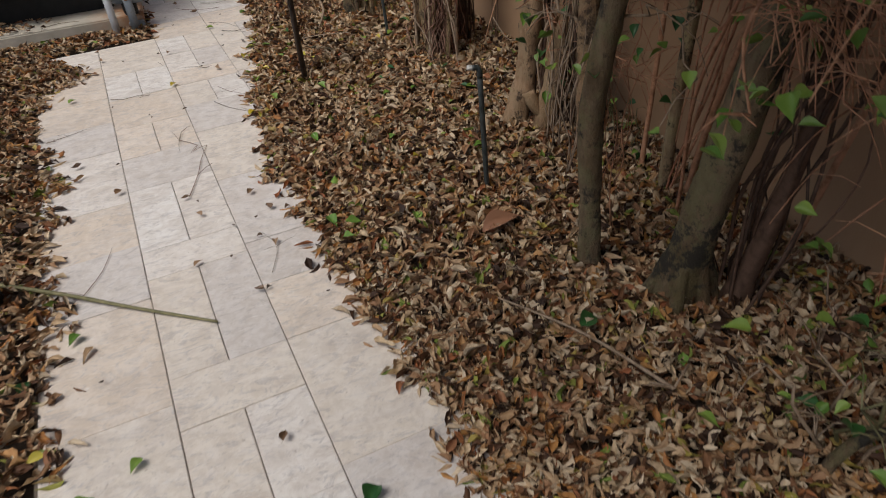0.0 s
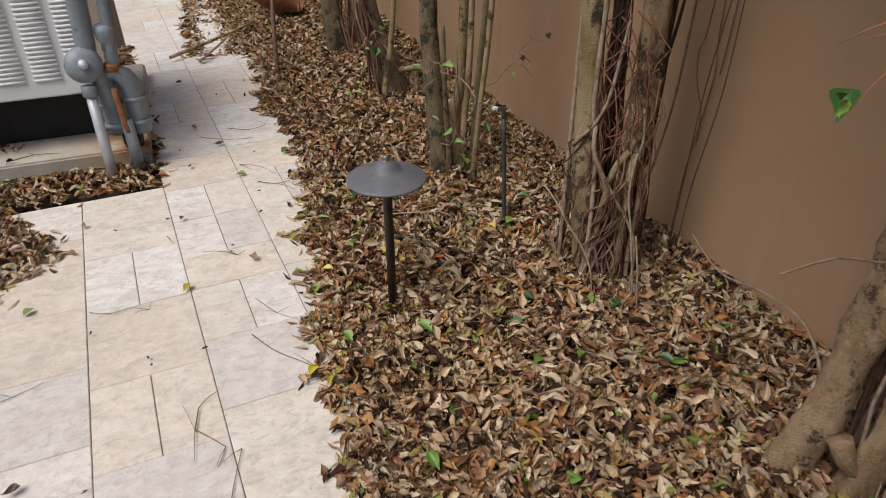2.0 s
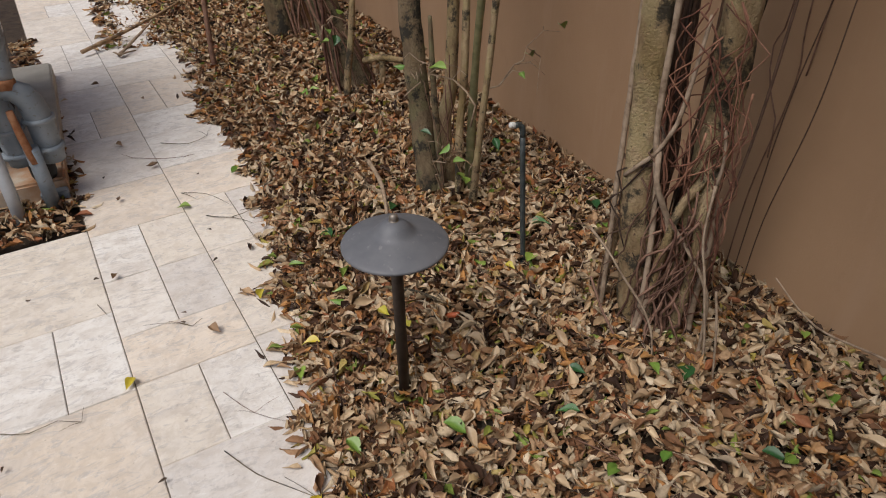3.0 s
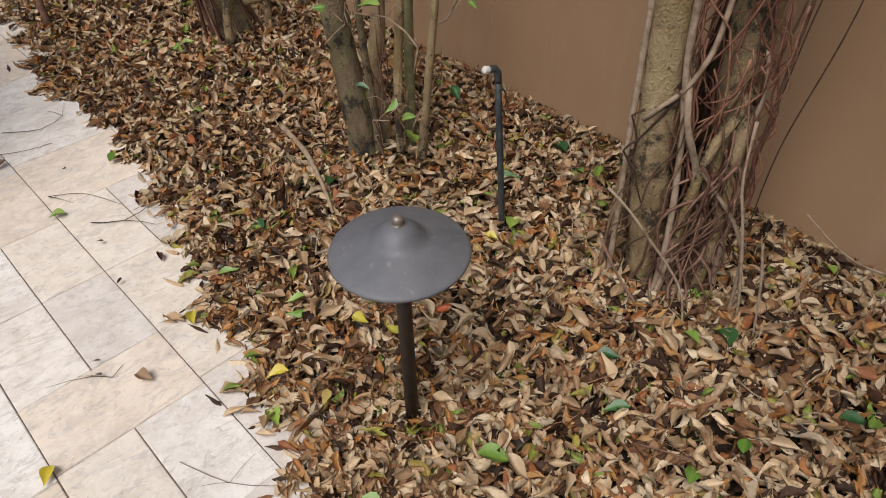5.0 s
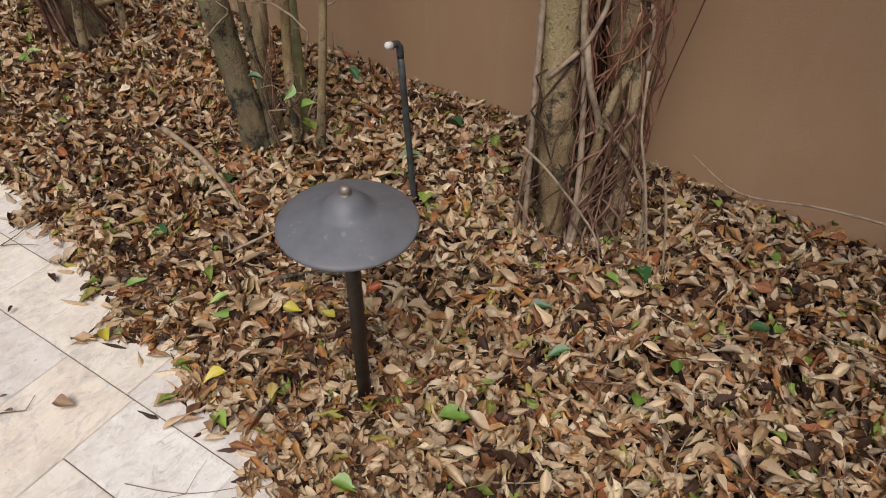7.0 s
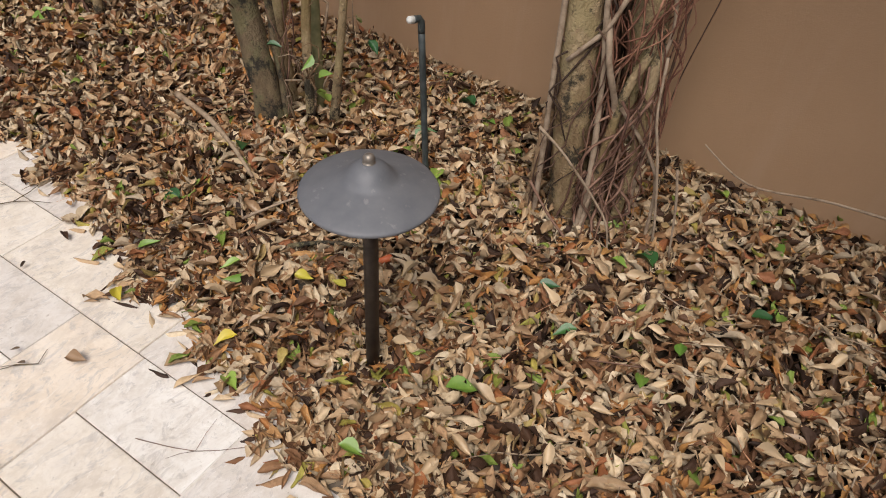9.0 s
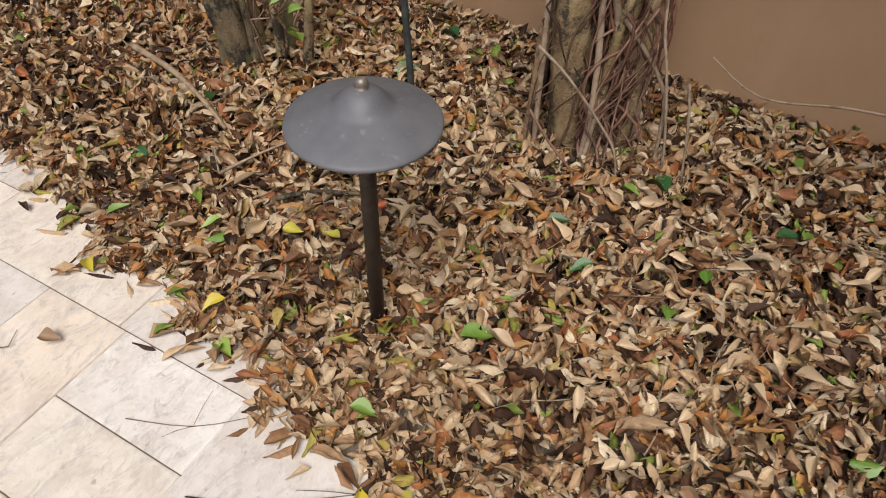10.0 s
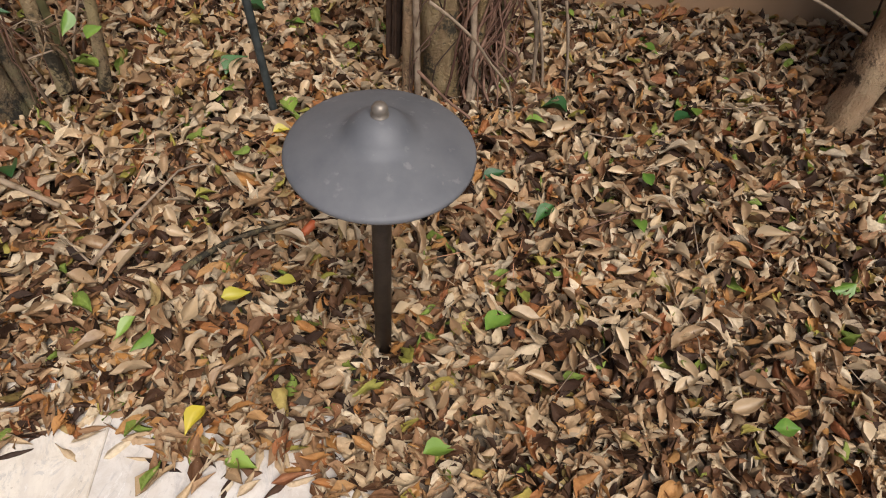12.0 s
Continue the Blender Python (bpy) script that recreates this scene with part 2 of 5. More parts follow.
def empty(name, at=(0, 0, 0), label="", category="", group=""):
    ob = new(name)
    ob.location = at
    ob.empty_display_size = 0.05
    return tagged(ob, label, category, group)


def joined(*vfs):
    vs, fs = [], []
    for v, f in vfs:
        k = len(vs)
        vs += list(v)
        fs += [tuple(i + k for i in face) for face in f]
    return vs, fs


def smooth_line(pts, radii, step):
    """Catmull-Rom through the points, about one sample a step."""
    P = [Vector(p) for p in pts]
    out, rad = [], []
    for i in range(len(P) - 1):
        a, b, c, d = P[max(i - 1, 0)], P[i], P[i + 1], P[min(i + 2, len(P) - 1)]
        n = max(1, int((c - b).length / step))
        for k in range(n):
            u = k / n
            out.append(0.5 * (2 * b + (c - a) * u + (2 * a - 5 * b + 4 * c - d) * u * u + (3 * b - a - 3 * c + d) * u ** 3))
            rad.append(radii[i] + (radii[i + 1] - radii[i]) * u)
    return out + [P[-1]], rad + [radii[-1]]


def tube(pts, radii, sides=8, lump=0.0, step=0.05, flutes=0.0, seed=0.0):
    """A round tapered limb along pts; lump: uneven thickness, flutes: lengthwise ribs."""
    if isinstance(radii, (int, float)):
        radii = [radii] * len(pts)
    line, rad = smooth_line(pts, radii, step)
    verts, faces = [], []
    side = None
    for i, p in enumerate(line):
        d = (line[min(i + 1, len(line) - 1)] - line[max(i - 1, 0)]).normalized()
        if side is None:
            side = d.orthogonal().normalized()
        side = (side - d * side.dot(d)).normalized()
        up = d.cross(side)
        for k in range(sides):
            a = 2 * math.pi * k / sides
            way = side * math.cos(a) + up * math.sin(a)
            r = rad[i]
            if lump:
                q = p + way * r
                r *= 1 + lump * (noise.noise(q * 14 + Vector((seed, 0, 0))) + 0.6 * noise.noise(q * 40))
            if flutes:
                r *= 1 + flutes * math.sin(a * 3 + p.z * 4 + seed) + 0.5 * flutes * math.sin(a * 5 - p.z * 7)
            verts.append(p + way * r)
    m = len(line)
    for i in range(m - 1):
        for k in range(sides):
            j = (k + 1) % sides
            faces.append((i * sides + k, i * sides + j, (i + 1) * sides + j, (i + 1) * sides + k))
    faces.append(tuple(reversed(range(sides))))
    faces.append(tuple((m - 1) * sides + k for k in range(sides)))
    return verts, faces


def turned(profile, sides=32, at=(0, 0, 0), axis=None):
    """A body turned round z (or round axis) from (radius, height) pairs."""
    verts, faces = [], []
    m = Matrix.Identity(3) if axis is None else Vector((0, 0, 1)).rotation_difference(Vector(axis)).to_matrix()
    for r, z in profile:
        for k in range(sides):
            a = 2 * math.pi * k / sides
            verts.append(Vector(at) + m @ Vector((r * math.cos(a), r * math.sin(a), z)))
    for i in range(len(profile) - 1):
        for k in range(sides):
            j = (k + 1) % sides
            faces.append((i * sides + k, i * sides + j, (i + 1) * sides + j, (i + 1) * sides + k))
    faces.append(tuple(reversed(range(sides))))
    faces.append(tuple((len(profile) - 1) * sides + k for k in range(sides)))
    return verts, faces


def block(lo, hi, bevel=0.0):
    bm = bmesh.new()
    c = [(a + b) / 2 for a, b in zip(lo, hi)]
    bmesh.ops.create_cube(bm, size=1, matrix=Matrix.Translation(c) @ Matrix.Diagonal([b - a for a, b in zip(lo, hi)] + [1]))
    if bevel:
        bmesh.ops.bevel(bm, geom=bm.edges[:], offset=bevel, segments=2, affect="EDGES", clamp_overlap=True)
    vf = [v.co.copy() for v in bm.verts], [tuple(v.index for v in f.verts) for f in bm.faces]
    bm.free()
    return vf


# ---- lie of the land ----
EDGE_Y = [-3.6, -2.3, -2.06, -1.8, -1.42, -1.1, -0.85, -0.74, -0.5, -0.06, 0.13, 0.39, 0.62, 0.76, 1.05, 1.33, 1.58, 1.9, 2.6, 2.95, 3.05, 3.9, 4.3, 7.0]
EDGE_X = [-0.17, -0.17, -0.16, -0.19, -0.24, -0.26, -0.27, -0.33, -0.28, -0.24, -0.21, -0.17, -0.15, -0.11, -0.08, -0.03, -0.02, -0.10, -0.03, -0.06, -0.38, -0.37, -0.33, -0.3]
LEFT_Y = [-3.6, -1.9, -1.8, -1.55, -1.3, -0.96, -0.46, 0.1, 0.3, 0.5, 0.62, 0.7, 0.82, 0.95, 1.1, 1.15]
LEFT_X = [-0.98, -1.02, -1.0, -1.04, -0.98, -1.07, -1.04, -1.17, -1.17, -1.13, -1.05, -0.95, -0.96, -1.10, -1.15, -1.15]
SLOPE = 0.063


def bed_top(x, y):
    """Height of the leaf bed beside the wall."""
    z = np.interp(x, [-0.35, -0.2, 0.0, 0.3, 0.8], [-0.036, -0.03, 0.004, 0.026, 0.045])
    return z - 0.022 * np.clip((y - 0.2) / 0.8, 0, 1) * np.clip(1.0 - x, 0, 1) + 0.007 * np.sin(x * 9 + y * 5) * np.sin(y * 7 - x * 4)


def grid_axis(lo, hi, n):
    return np.concatenate([[-400, -60, -12], np.linspace(lo, hi, n), [12, 60, 400]])


def build_ground():
    xs, ys = grid_axis(-3.0, 1.2, 70), grid_axis(-4.5, 7.0, 110)
    X, Y = np.meshgrid(xs, ys)
    u = X + SLOPE * Y
    z = bed_top(X, Y) - 0.045
    z = np.where((X < -0.2) | (X > 1.3), -0.075, z)
    z = np.where((u > -0.24) & (u < 0.25) & (Y > -0.1), np.minimum(z, -0.075), z)
    V = np.stack([X, Y, z], -1).reshape(-1, 3)
    n, m = len(xs), len(ys)
    F = [(j * n + i, j * n + i + 1, (j + 1) * n + i + 1, (j + 1) * n + i) for j in range(m - 1) for i in range(n - 1)]
    return tagged(part("ground", (V.tolist(), F), SOIL), "dark bare soil under the fallen leaves", "ground", kind="structure")


build_ground()
wall_east = tagged(part("wall_east", block((0.978, -6.0, -0.3), (1.178, 9.0, 2.3), 0.006), STUCCO, smooth=False), "tan brown painted stucco garden wall", "wall", kind="structure")


# ---- trees ----
def bundle(seed, bottom, top, spread_b, spread_t, count, r, sag=0.03, drop=0.0, kinks=5):
    """Many thin roots that run down from about top to about bottom."""
    rng = random.Random(seed)
    out = []
    for i in range(count):
        a = Vector(bottom) + Vector((rng.gauss(0, spread_b), rng.gauss(0, spread_b), rng.random() * drop))
        b = Vector(top) + Vector((rng.gauss(0, spread_t), rng.gauss(0, spread_t), rng.uniform(-0.15, 0.1)))
        pts = []
        ph = [rng.uniform(0, 6.28) for _ in range(4)]
        am = [rng.gauss(0, sag) for _ in range(4)]
        for k in range(2 * kinks + 1):
            t = k / (2 * kinks)
            e = 0.35 + math.sin(t * math.pi)
            pts.append(a.lerp(b, t) + Vector((am[0] * math.sin(4 * t + ph[0]) + 0.4 * am[2] * math.sin(11 * t + ph[2]), am[1] * math.sin(4 * t + ph[1]) + 0.4 * am[3] * math.sin(10 * t + ph[3]), 0)) * e)
        rr = r * rng.uniform(0.5, 1.5)
        out.append(tube(pts, [rr * 1.1] + [rr] * (len(pts) - 2) + [rr * 0.8], 5, 0, 0.04))
    return joined(*out)


def skein(vf, mat, parent, label="tangle of thin hanging roots"):
    return tagged(part("root_skein", vf, mat, parent, label), kind="stuff")


LEAF_S = np.linspace(0, 1, 7)


def leaf_shape(L, W, fold, curl, wave, twist, phase, s=LEAF_S, across=5, rough=0.0):
    """Leaves as strips of points across, folded on the midrib; every argument but the last three is an array, one entry a leaf."""
    col = lambda a: np.asarray(a)[:, None]
    prof = np.sin(np.pi * s ** 0.72) ** 1.1 * (1 - 0.42 * s ** 2)
    prof[0], prof[-1] = 0.03, 0.012
    w = col(W) * prof[None, :] * 0.66
    ang = col(curl) * (s[None, :] - 0.5)
    safe = np.where(np.abs(col(curl)) < 1e-3, 1e-3, col(curl))
    y = col(L) * np.sin(ang) / safe
    z0 = col(L) * (1 - np.cos(ang)) / safe
    tw = col(twist) * (s[None, :] - 0.5)
    pts = []
    for t in np.linspace(-1, 1, across):
        f = col(fold) * (1 + 0.5 * np.sign(t) * np.sin(col(phase))) * (1 + 0.4 * np.sin(5 * s[None, :] + col(phase)))
        f = np.where(np.abs(f) < 0.02, 0.02, f)
        ragged = 1 + rough * np.sin(17 * s[None, :] + 3.1 * col(phase) + 2 * np.sign(t)) * np.cos(9 * s[None, :] - 5 * col(phase))
        out = w * ragged * np.sin(f * t) / f
        lift = w * (1 - np.cos(f * t)) / f + abs(t) * (col(wave) * col(W) * np.sin(8 * s[None, :] + col(phase) + 1.7 * t)) + abs(t) * w * 0.75 * np.sign(f)
        pts.append(np.stack([out * np.cos(tw) - lift * np.sin(tw), y + 0 * out, z0 + lift * np.cos(tw) + out * np.sin(tw)], -1))
    return np.stack(pts, 2)


def turn_matrices(yaw, tilt_x, tilt_y):
    n = len(yaw)
    def about(a, i, j):
        m = np.tile(np.eye(3), (n, 1, 1))
        m[:, i, i] = m[:, j, j] = np.cos(a)
        m[:, i, j], m[:, j, i] = -np.sin(a), np.sin(a)
        return m
    return about(yaw, 0, 1) @ about(tilt_x, 1, 2) @ about(tilt_y, 2, 0)


def leaves_mesh(name, pts, mat):
    """One mesh of many leaves: pts is leaves x stations x points across x xyz."""
    n, k, c = pts.shape[:3]
    V = pts.reshape(-1, 3)
    one = []
    for i in range(k - 1):
        for t in range(c - 1):
            a = i * c + t
            one.append((a, a + 1, a + c + 1, a + c))
    F = (np.array(one)[None] + (np.arange(n) * k * c)[:, None, None]).reshape(-1, 4)
    me = bpy.data.meshes.new(name)
    me.vertices.add(len(V))
    me.vertices.foreach_set("co", V.astype(np.float32).ravel())
    me.loops.add(F.size)
    me.loops.foreach_set("vertex_index", F.astype(np.int32).ravel())
    me.polygons.add(len(F))
    me.polygons.foreach_set("loop_start", np.arange(0, F.size, 4, dtype=np.int32))
    me.update(calc_edges=True)
    return finish(me, mat, True)


def leaf_pool(name, mat, count, seed, L=(0.05, 0.07), ratio=0.45, curl=1.0, fold=0.4, wave=0.06):
    """A few differently curled single leaves."""
    r = np.random.RandomState(seed)
    Ls = r.uniform(*L, count)
    pts = leaf_shape(Ls, Ls * ratio * r.uniform(0.85, 1.2, count), r.normal(fold, 0.2, count), r.normal(0, curl, count), r.uniform(0, wave, count), r.normal(0, 0.5 * curl, count), r.uniform(0, 6, count))
    return [leaves_mesh(name, pts[i:i + 1], mat) for i in range(count)]


FRESH = leaf_pool("leaf", GREEN_LEAF, 8, 3, (0.05, 0.075), 0.5, 0.5, 0.25)
FRESH_DARK = leaf_pool("leaf", DARK_LEAF, 6, 4, (0.05, 0.07), 0.52, 0.5, 0.25)


def leafy(parent, at, rng, count=1, spread=0.03, dark=0.3):
    for i in range(count):
        me = rng.choice(FRESH_DARK if rng.random() < dark else FRESH)
        ob = part("leaf", me, None, parent, "fresh green leaf")
        p = Vector(at) + Vector((rng.gauss(0, spread), rng.gauss(0, spread), rng.gauss(0, spread * 0.7)))
        ob.matrix_local = pose(*p, rng.uniform(-60, 10), rng.uniform(-35, 35), rng.uniform(0, 360)) @ Matrix.Scale(rng.uniform(0.52, 0.8), 4)


def spray(parent, start, end, seed, subs=6, mat=None, leaves=5, r=0.004, reach=0.16, tips=()):
    """A thin branch with side twigs and a few leaves on them."""
    rng = random.Random(seed)
    a, b = Vector(start), Vector(end)
    n = 5
    line = [a.lerp(b, k / n) + Vector([rng.gauss(0, 0.018) for _ in range(3)]) * (0 if k in (0, n) else 1) + Vector((0, 0, 0.05 * math.sin(math.pi * k / n))) for k in range(n + 1)]
    bits = [tube(line, [r * (1.3 - 0.8 * k / n) for k in range(n + 1)], 5, 0, 0.04)]
    ends = list(tips)
    for i in range(subs):
        p = line[rng.randint(1, n)]
        d = ((b - a).normalized() * 0.7 + Vector([rng.gauss(0, 0.6) for _ in range(3)])).normalized() * reach * rng.uniform(0.5, 1.2)
        q = p + d * 0.5 + Vector((0, 0, 0.02))
        bits.append(tube([p, q, p + d + Vector((0, 0, -0.01))], [r * 0.6, r * 0.45, r * 0.3], 4, 0, 0.04))
        ends.append(p + d)
        if rng.random() < 0.6:
            e = q + d.cross(Vector((0.3, 0.2, 1))).normalized() * reach * 0.5 * rng.choice((-1, 1))
            bits.append(tube([q, q.lerp(e, 0.6) + Vector((0, 0, 0.01)), e], [r * 0.4, r * 0.35, r * 0.25], 4, 0, 0.04))
    twig = part("twig", joined(*bits), mat or TWIG, parent, "thin bare branching twig")
    for t in tips:
        leafy(twig, t, rng, 2, 0.022, 0.1)
    for i in range(leaves):
        leafy(twig, rng.choice(ends), rng, 1, 0.025)
    return twig


def crown(parent, centre, size, count, seed):
    """Unseen leaf clumps added high over the walk to shade it, loose and uneven."""
    r = np.random.RandomState(seed)
    hubs = r.normal(0, 1, (14, 3)) * np.array(size) * 0.55 + np.array(centre)
    pos = hubs[r.randint(0, 14, count)] + r.normal(0, 0.13, (count, 3))
    Ls = r.uniform(0.05, 0.075, count)
    pts = leaf_shape(Ls, Ls * 0.48, r.normal(0.3, 0.1, count), r.normal(0, 0.5, count), np.zeros(count), np.zeros(count), r.uniform(0, 6, count), LEAF_S[::2], 3)
    M = turn_matrices(r.uniform(0, 6.3, count), r.normal(0, 0.7, count), r.normal(0, 0.7, count))
    pts = np.einsum("nij,nktj->nkti", M, pts) + pos[:, None, None, :]
    part("crown", leaves_mesh("crown", pts, SHADE_CROWN), None, parent, "unseen green leaf clumps added overhead for shade")


SHADE_CROWN = make_litter("shade_crown_leaves", [(0.0, (0.03, 0.09, 0.018)), (0.5, (0.07, 0.16, 0.03)), (1.0, (0.13, 0.25, 0.05))], 0.45)

# large fig with a skein of aerial roots
fig_a = empty("fig_tree", (0.62, -0.08, 0.02), "fig tree with two pale trunks wrapped in hanging roots", "tree")
fig_a.location = (0, 0, 0)
AXIS = Matrix(((0.455, -0.890, 0.0), (-0.890, -0.455, 0.0), (0.0, 0.0, 1.0)))


def at_fig(pts):
    """Points given along the wall side, out from the wall and up, about the fig's foot."""
    return [Vector((0.66, -0.05, 0.0)) + AXIS @ Vector(p) for p in pts]


def wander(seed, count, lo, hi, r, steps=9, fall=0.6):
    """Thin roots that wind down over the trunks, each its own way."""
    rng = random.Random(seed)
    out = []
    for i in range(count):
        p = Vector([rng.uniform(a, b) for a, b in zip(lo, hi)])
        d = Vector((rng.gauss(0, 0.5), rng.gauss(0, 0.15), -fall)).normalized()
        pts = [p.copy()]
        for k in range(steps):
            d = (d + Vector((rng.gauss(0, 0.3), rng.gauss(0, 0.15), rng.gauss(-0.1, 0.16)))).normalized()
            p = p + d * rng.uniform(0.03, 0.055)
            if p.x < lo[0] or p.x > hi[0]:
                d.x = -0.6 * d.x
                p.x = min(max(p.x, lo[0] - 0.01), hi[0] + 0.01)
            p.y = min(max(p.y, lo[1]), hi[1])
            p.z = max(p.z, 0.0)
            pts.append(p.copy())
        rr = r * rng.uniform(0.6, 1.5)
        out.append(tube(at_fig(pts), [rr] * (len(pts) - 1) + [rr * 0.6], 5, 0, 0.018))
    return joined(*out)


part("trunk", tube(at_fig([(0.003, 0.04, -0.05), (-0.006, 0.04, 0.06), (-0.027, 0.04, 0.25), (-0.041, 0.04, 0.39), (-0.047, 0.04, 0.49), (-0.057, 0.04, 0.62), (-0.075, 0.03, 0.95), (-0.11, 0.0, 1.6), (-0.13, -0.02, 2.3)]), [0.05, 0.044, 0.042, 0.041, 0.038, 0.035, 0.036, 0.033, 0.025], 22, 0.12, 0.02, 0.04), BARK, fig_a)
part("trunk", tube(at_fig([(0.085, 0.0, 0.33), (0.088, 0.0, 0.40), (0.088, -0.01, 0.47), (0.084, -0.02, 0.55), (0.081, -0.025, 0.65), (0.078, -0.02, 0.9), (0.09, 0.0, 1.5), (0.1, 0.02, 2.3)]), [0.016, 0.030, 0.038, 0.039, 0.038, 0.038, 0.036, 0.026], 22, 0.16, 0.02, 0.06, 3.0), BARK, fig_a)
FIG_ROOTS = [([(-0.093, 0.03, 0.95), (-0.093, 0.035, 0.61), (-0.091, 0.04, 0.49), (-0.089, 0.045, 0.376), (-0.084, 0.05, 0.232), (-0.079, 0.06, 0.044), (-0.08, 0.07, -0.03)], 0.0065, ROOT_PALE),
             ([(-0.085, 0.02, 0.3), (-0.09, 0.03, 0.15), (-0.10, 0.05, -0.02)], 0.012, BARK_TAN),
             ([(-0.02, 0.04, 0.95), (-0.018, 0.055, 0.626), (-0.008, 0.06, 0.512), (0.006, 0.06, 0.429), (0.013, 0.06, 0.352), (0.023, 0.07, 0.253), (0.027, 0.08, 0.141), (0.02, 0.09, -0.02)], 0.0065, ROOT_PALE),
             ([(-0.03, -0.01, 0.6), (-0.005, 0.05, 0.53), (0.012, 0.08, 0.45), (0.034, 0.085, 0.385), (0.048, 0.07, 0.332), (0.049, 0.08, 0.237), (0.04, 0.09, 0.161), (0.03, 0.11, 0.036), (0.02, 0.12, -0.02)], 0.0068, ROOT_PALE),
             ([(0.10, 0.0, 0.52), (0.096, 0.035, 0.465), (0.079, 0.055, 0.425), (0.063, 0.065, 0.385), (0.052, 0.075, 0.3), (0.045, 0.085, 0.2), (0.05, 0.09, -0.02)], 0.010, BARK),
             ([(0.085, 0.02, 0.42), (0.075, 0.03, 0.3), (0.07, 0.04, 0.15), (0.06, 0.05, -0.03)], 0.017, BARK),
             ([(0.058, 0.08, 0.348), (0.099, 0.08, 0.3), (0.148, 0.08, 0.234), (0.175, 0.09, 0.168), (0.185, 0.10, 0.0)], 0.0045, ROOT_PALE),
             ([(0.113, 0.02, 0.47), (0.110, 0.05, 0.378), (0.115, 0.055, 0.281), (0.114, 0.06, 0.201), (0.110, 0.07, 0.095), (0.105, 0.08, -0.02)], 0.013, BARK),
             ([(0.125, 0.0, 0.4), (0.135, 0.03, 0.25), (0.135, 0.04, 0.1), (0.15, 0.05, -0.02)], 0.008, ROOT_PALE),
             ([(-0.068, 0.06, 0.436), (-0.037, 0.065, 0.474), (-0.007, 0.065, 0.51), (0.013, 0.06, 0.553), (0.028, 0.05, 0.612), (0.04, 0.04, 0.8)], 0.0048, ROOT_PALE),
             ([(-0.09, 0.03, 0.47), (-0.05, 0.055, 0.462), (-0.02, 0.055, 0.472), (0.0, 0.04, 0.48)], 0.004, ROOT_DARK),
             ([(0.11, 0.03, 0.58), (0.122, 0.035, 0.53), (0.124, 0.035, 0.48), (0.115, 0.04, 0.42)], 0.004, ROOT_PALE),
             ([(0.125, 0.06, 0.46), (0.132, 0.09, 0.346), (0.157, 0.10, 0.252), (0.195, 0.11, 0.076), (0.20, 0.11, 0.0)], 0.003, ROOT_PALE),
             ([(0.194, 0.14, 0.258), (0.215, 0.145, 0.17), (0.239, 0.15, 0.02)], 0.003, ROOT_PALE),
             ([(-0.101, 0.14, 0.325), (-0.05, 0.14, 0.278), (-0.008, 0.145, 0.231), (0.04, 0.15, 0.161), (0.08, 0.16, 0.104), (0.10, 0.17, 0.02)], 0.0028, ROOT_PALE),
             ([(-0.10, 0.10, 0.16), (-0.05, 0.13, 0.10), (0.0, 0.15, 0.05), (0.02, 0.16, 0.0)], 0.003, ROOT),
             ([(0.17, -0.05, 0.95), (0.16, -0.04, 0.6), (0.15, 0.0, 0.42), (0.145, 0.03, 0.33), (0.15, 0.05, 0.22)], 0.003, ROOT_DARK)]
for pts, r, mat in FIG_ROOTS:
    part("root", tube(at_fig([(x, y + (0.02 if x < 0.03 else 0.0), z) for x, y, z in pts]), [r * 1.1] + [r] * (len(pts) - 2) + [r * 0.85], 8, 0.2, 0.02), mat, fig_a)
skein(wander(101, 40, (0.0, 0.03, 0.25), (0.118, 0.075, 0.85), 0.0019, 10), ROOT_RED, fig_a, "winding tangle of reddish roots over the trunks")
skein(wander(102, 32, (0.015, 0.06, 0.12), (0.13, 0.10, 0.45), 0.0023, 8, 1.2), ROOT, fig_a, "brown roots winding down to the ground")
skein(wander(103, 9, (-0.085, 0.07, 0.15), (0.0, 0.09, 0.7), 0.0017), ROOT_DARK, fig_a, "a few thin dark roots across the pale trunk")
skein(bundle(10, at_fig([(0.065, 0.10, -0.01)])[0], at_fig([(0.06, 0.06, 0.26)])[0], 0.042, 0.025, 30, 0.0028, 0.02, 0.0, 5), ROOT, fig_a, "fine roots spreading over the trunk's foot")
skein(bundle(4, (0.71, 0.02, -0.02), (0.70, 0.03, 1.2), 0.016, 0.014, 26, 0.005, 0.012, 0.0, 6), ROOT_DARK, fig_a, "dark hanging roots between the trunks")
skein(bundle(6, (0.815, 0.0, -0.01), (0.815, -0.03, 1.2), 0.018, 0.012, 34, 0.0035, 0.014, 0.02, 7), ROOT_DARK, fig_a, "dark curtain of thin hanging roots")
skein(wander(104, 14, (0.10, 0.0, 0.3), (0.15, 0.05, 0.8), 0.0017), ROOT_RED, fig_a, "loose loops of reddish roots")
for side, wave in ((0.0, 0.012), (0.035, -0.02)):
    part("root", tube([(0.90, -0.115 - side, 0.03), (0.905, -0.12 - side, 0.3 + wave), (0.90, -0.15 - side + wave, 0.6), (0.89, -0.19 - side, 0.95), (0.87, -0.23 - side, 1.4)], 0.0016, 5, 0, 0.05), ROOT_DARK, fig_a, "thin dark root hanging by the wall")
# unseen leaves overhead, kept few so this part stays bright
crown(fig_a, (0.75, 0.0, 2.75), (0.5, 0.5, 0.3), 600, 21)

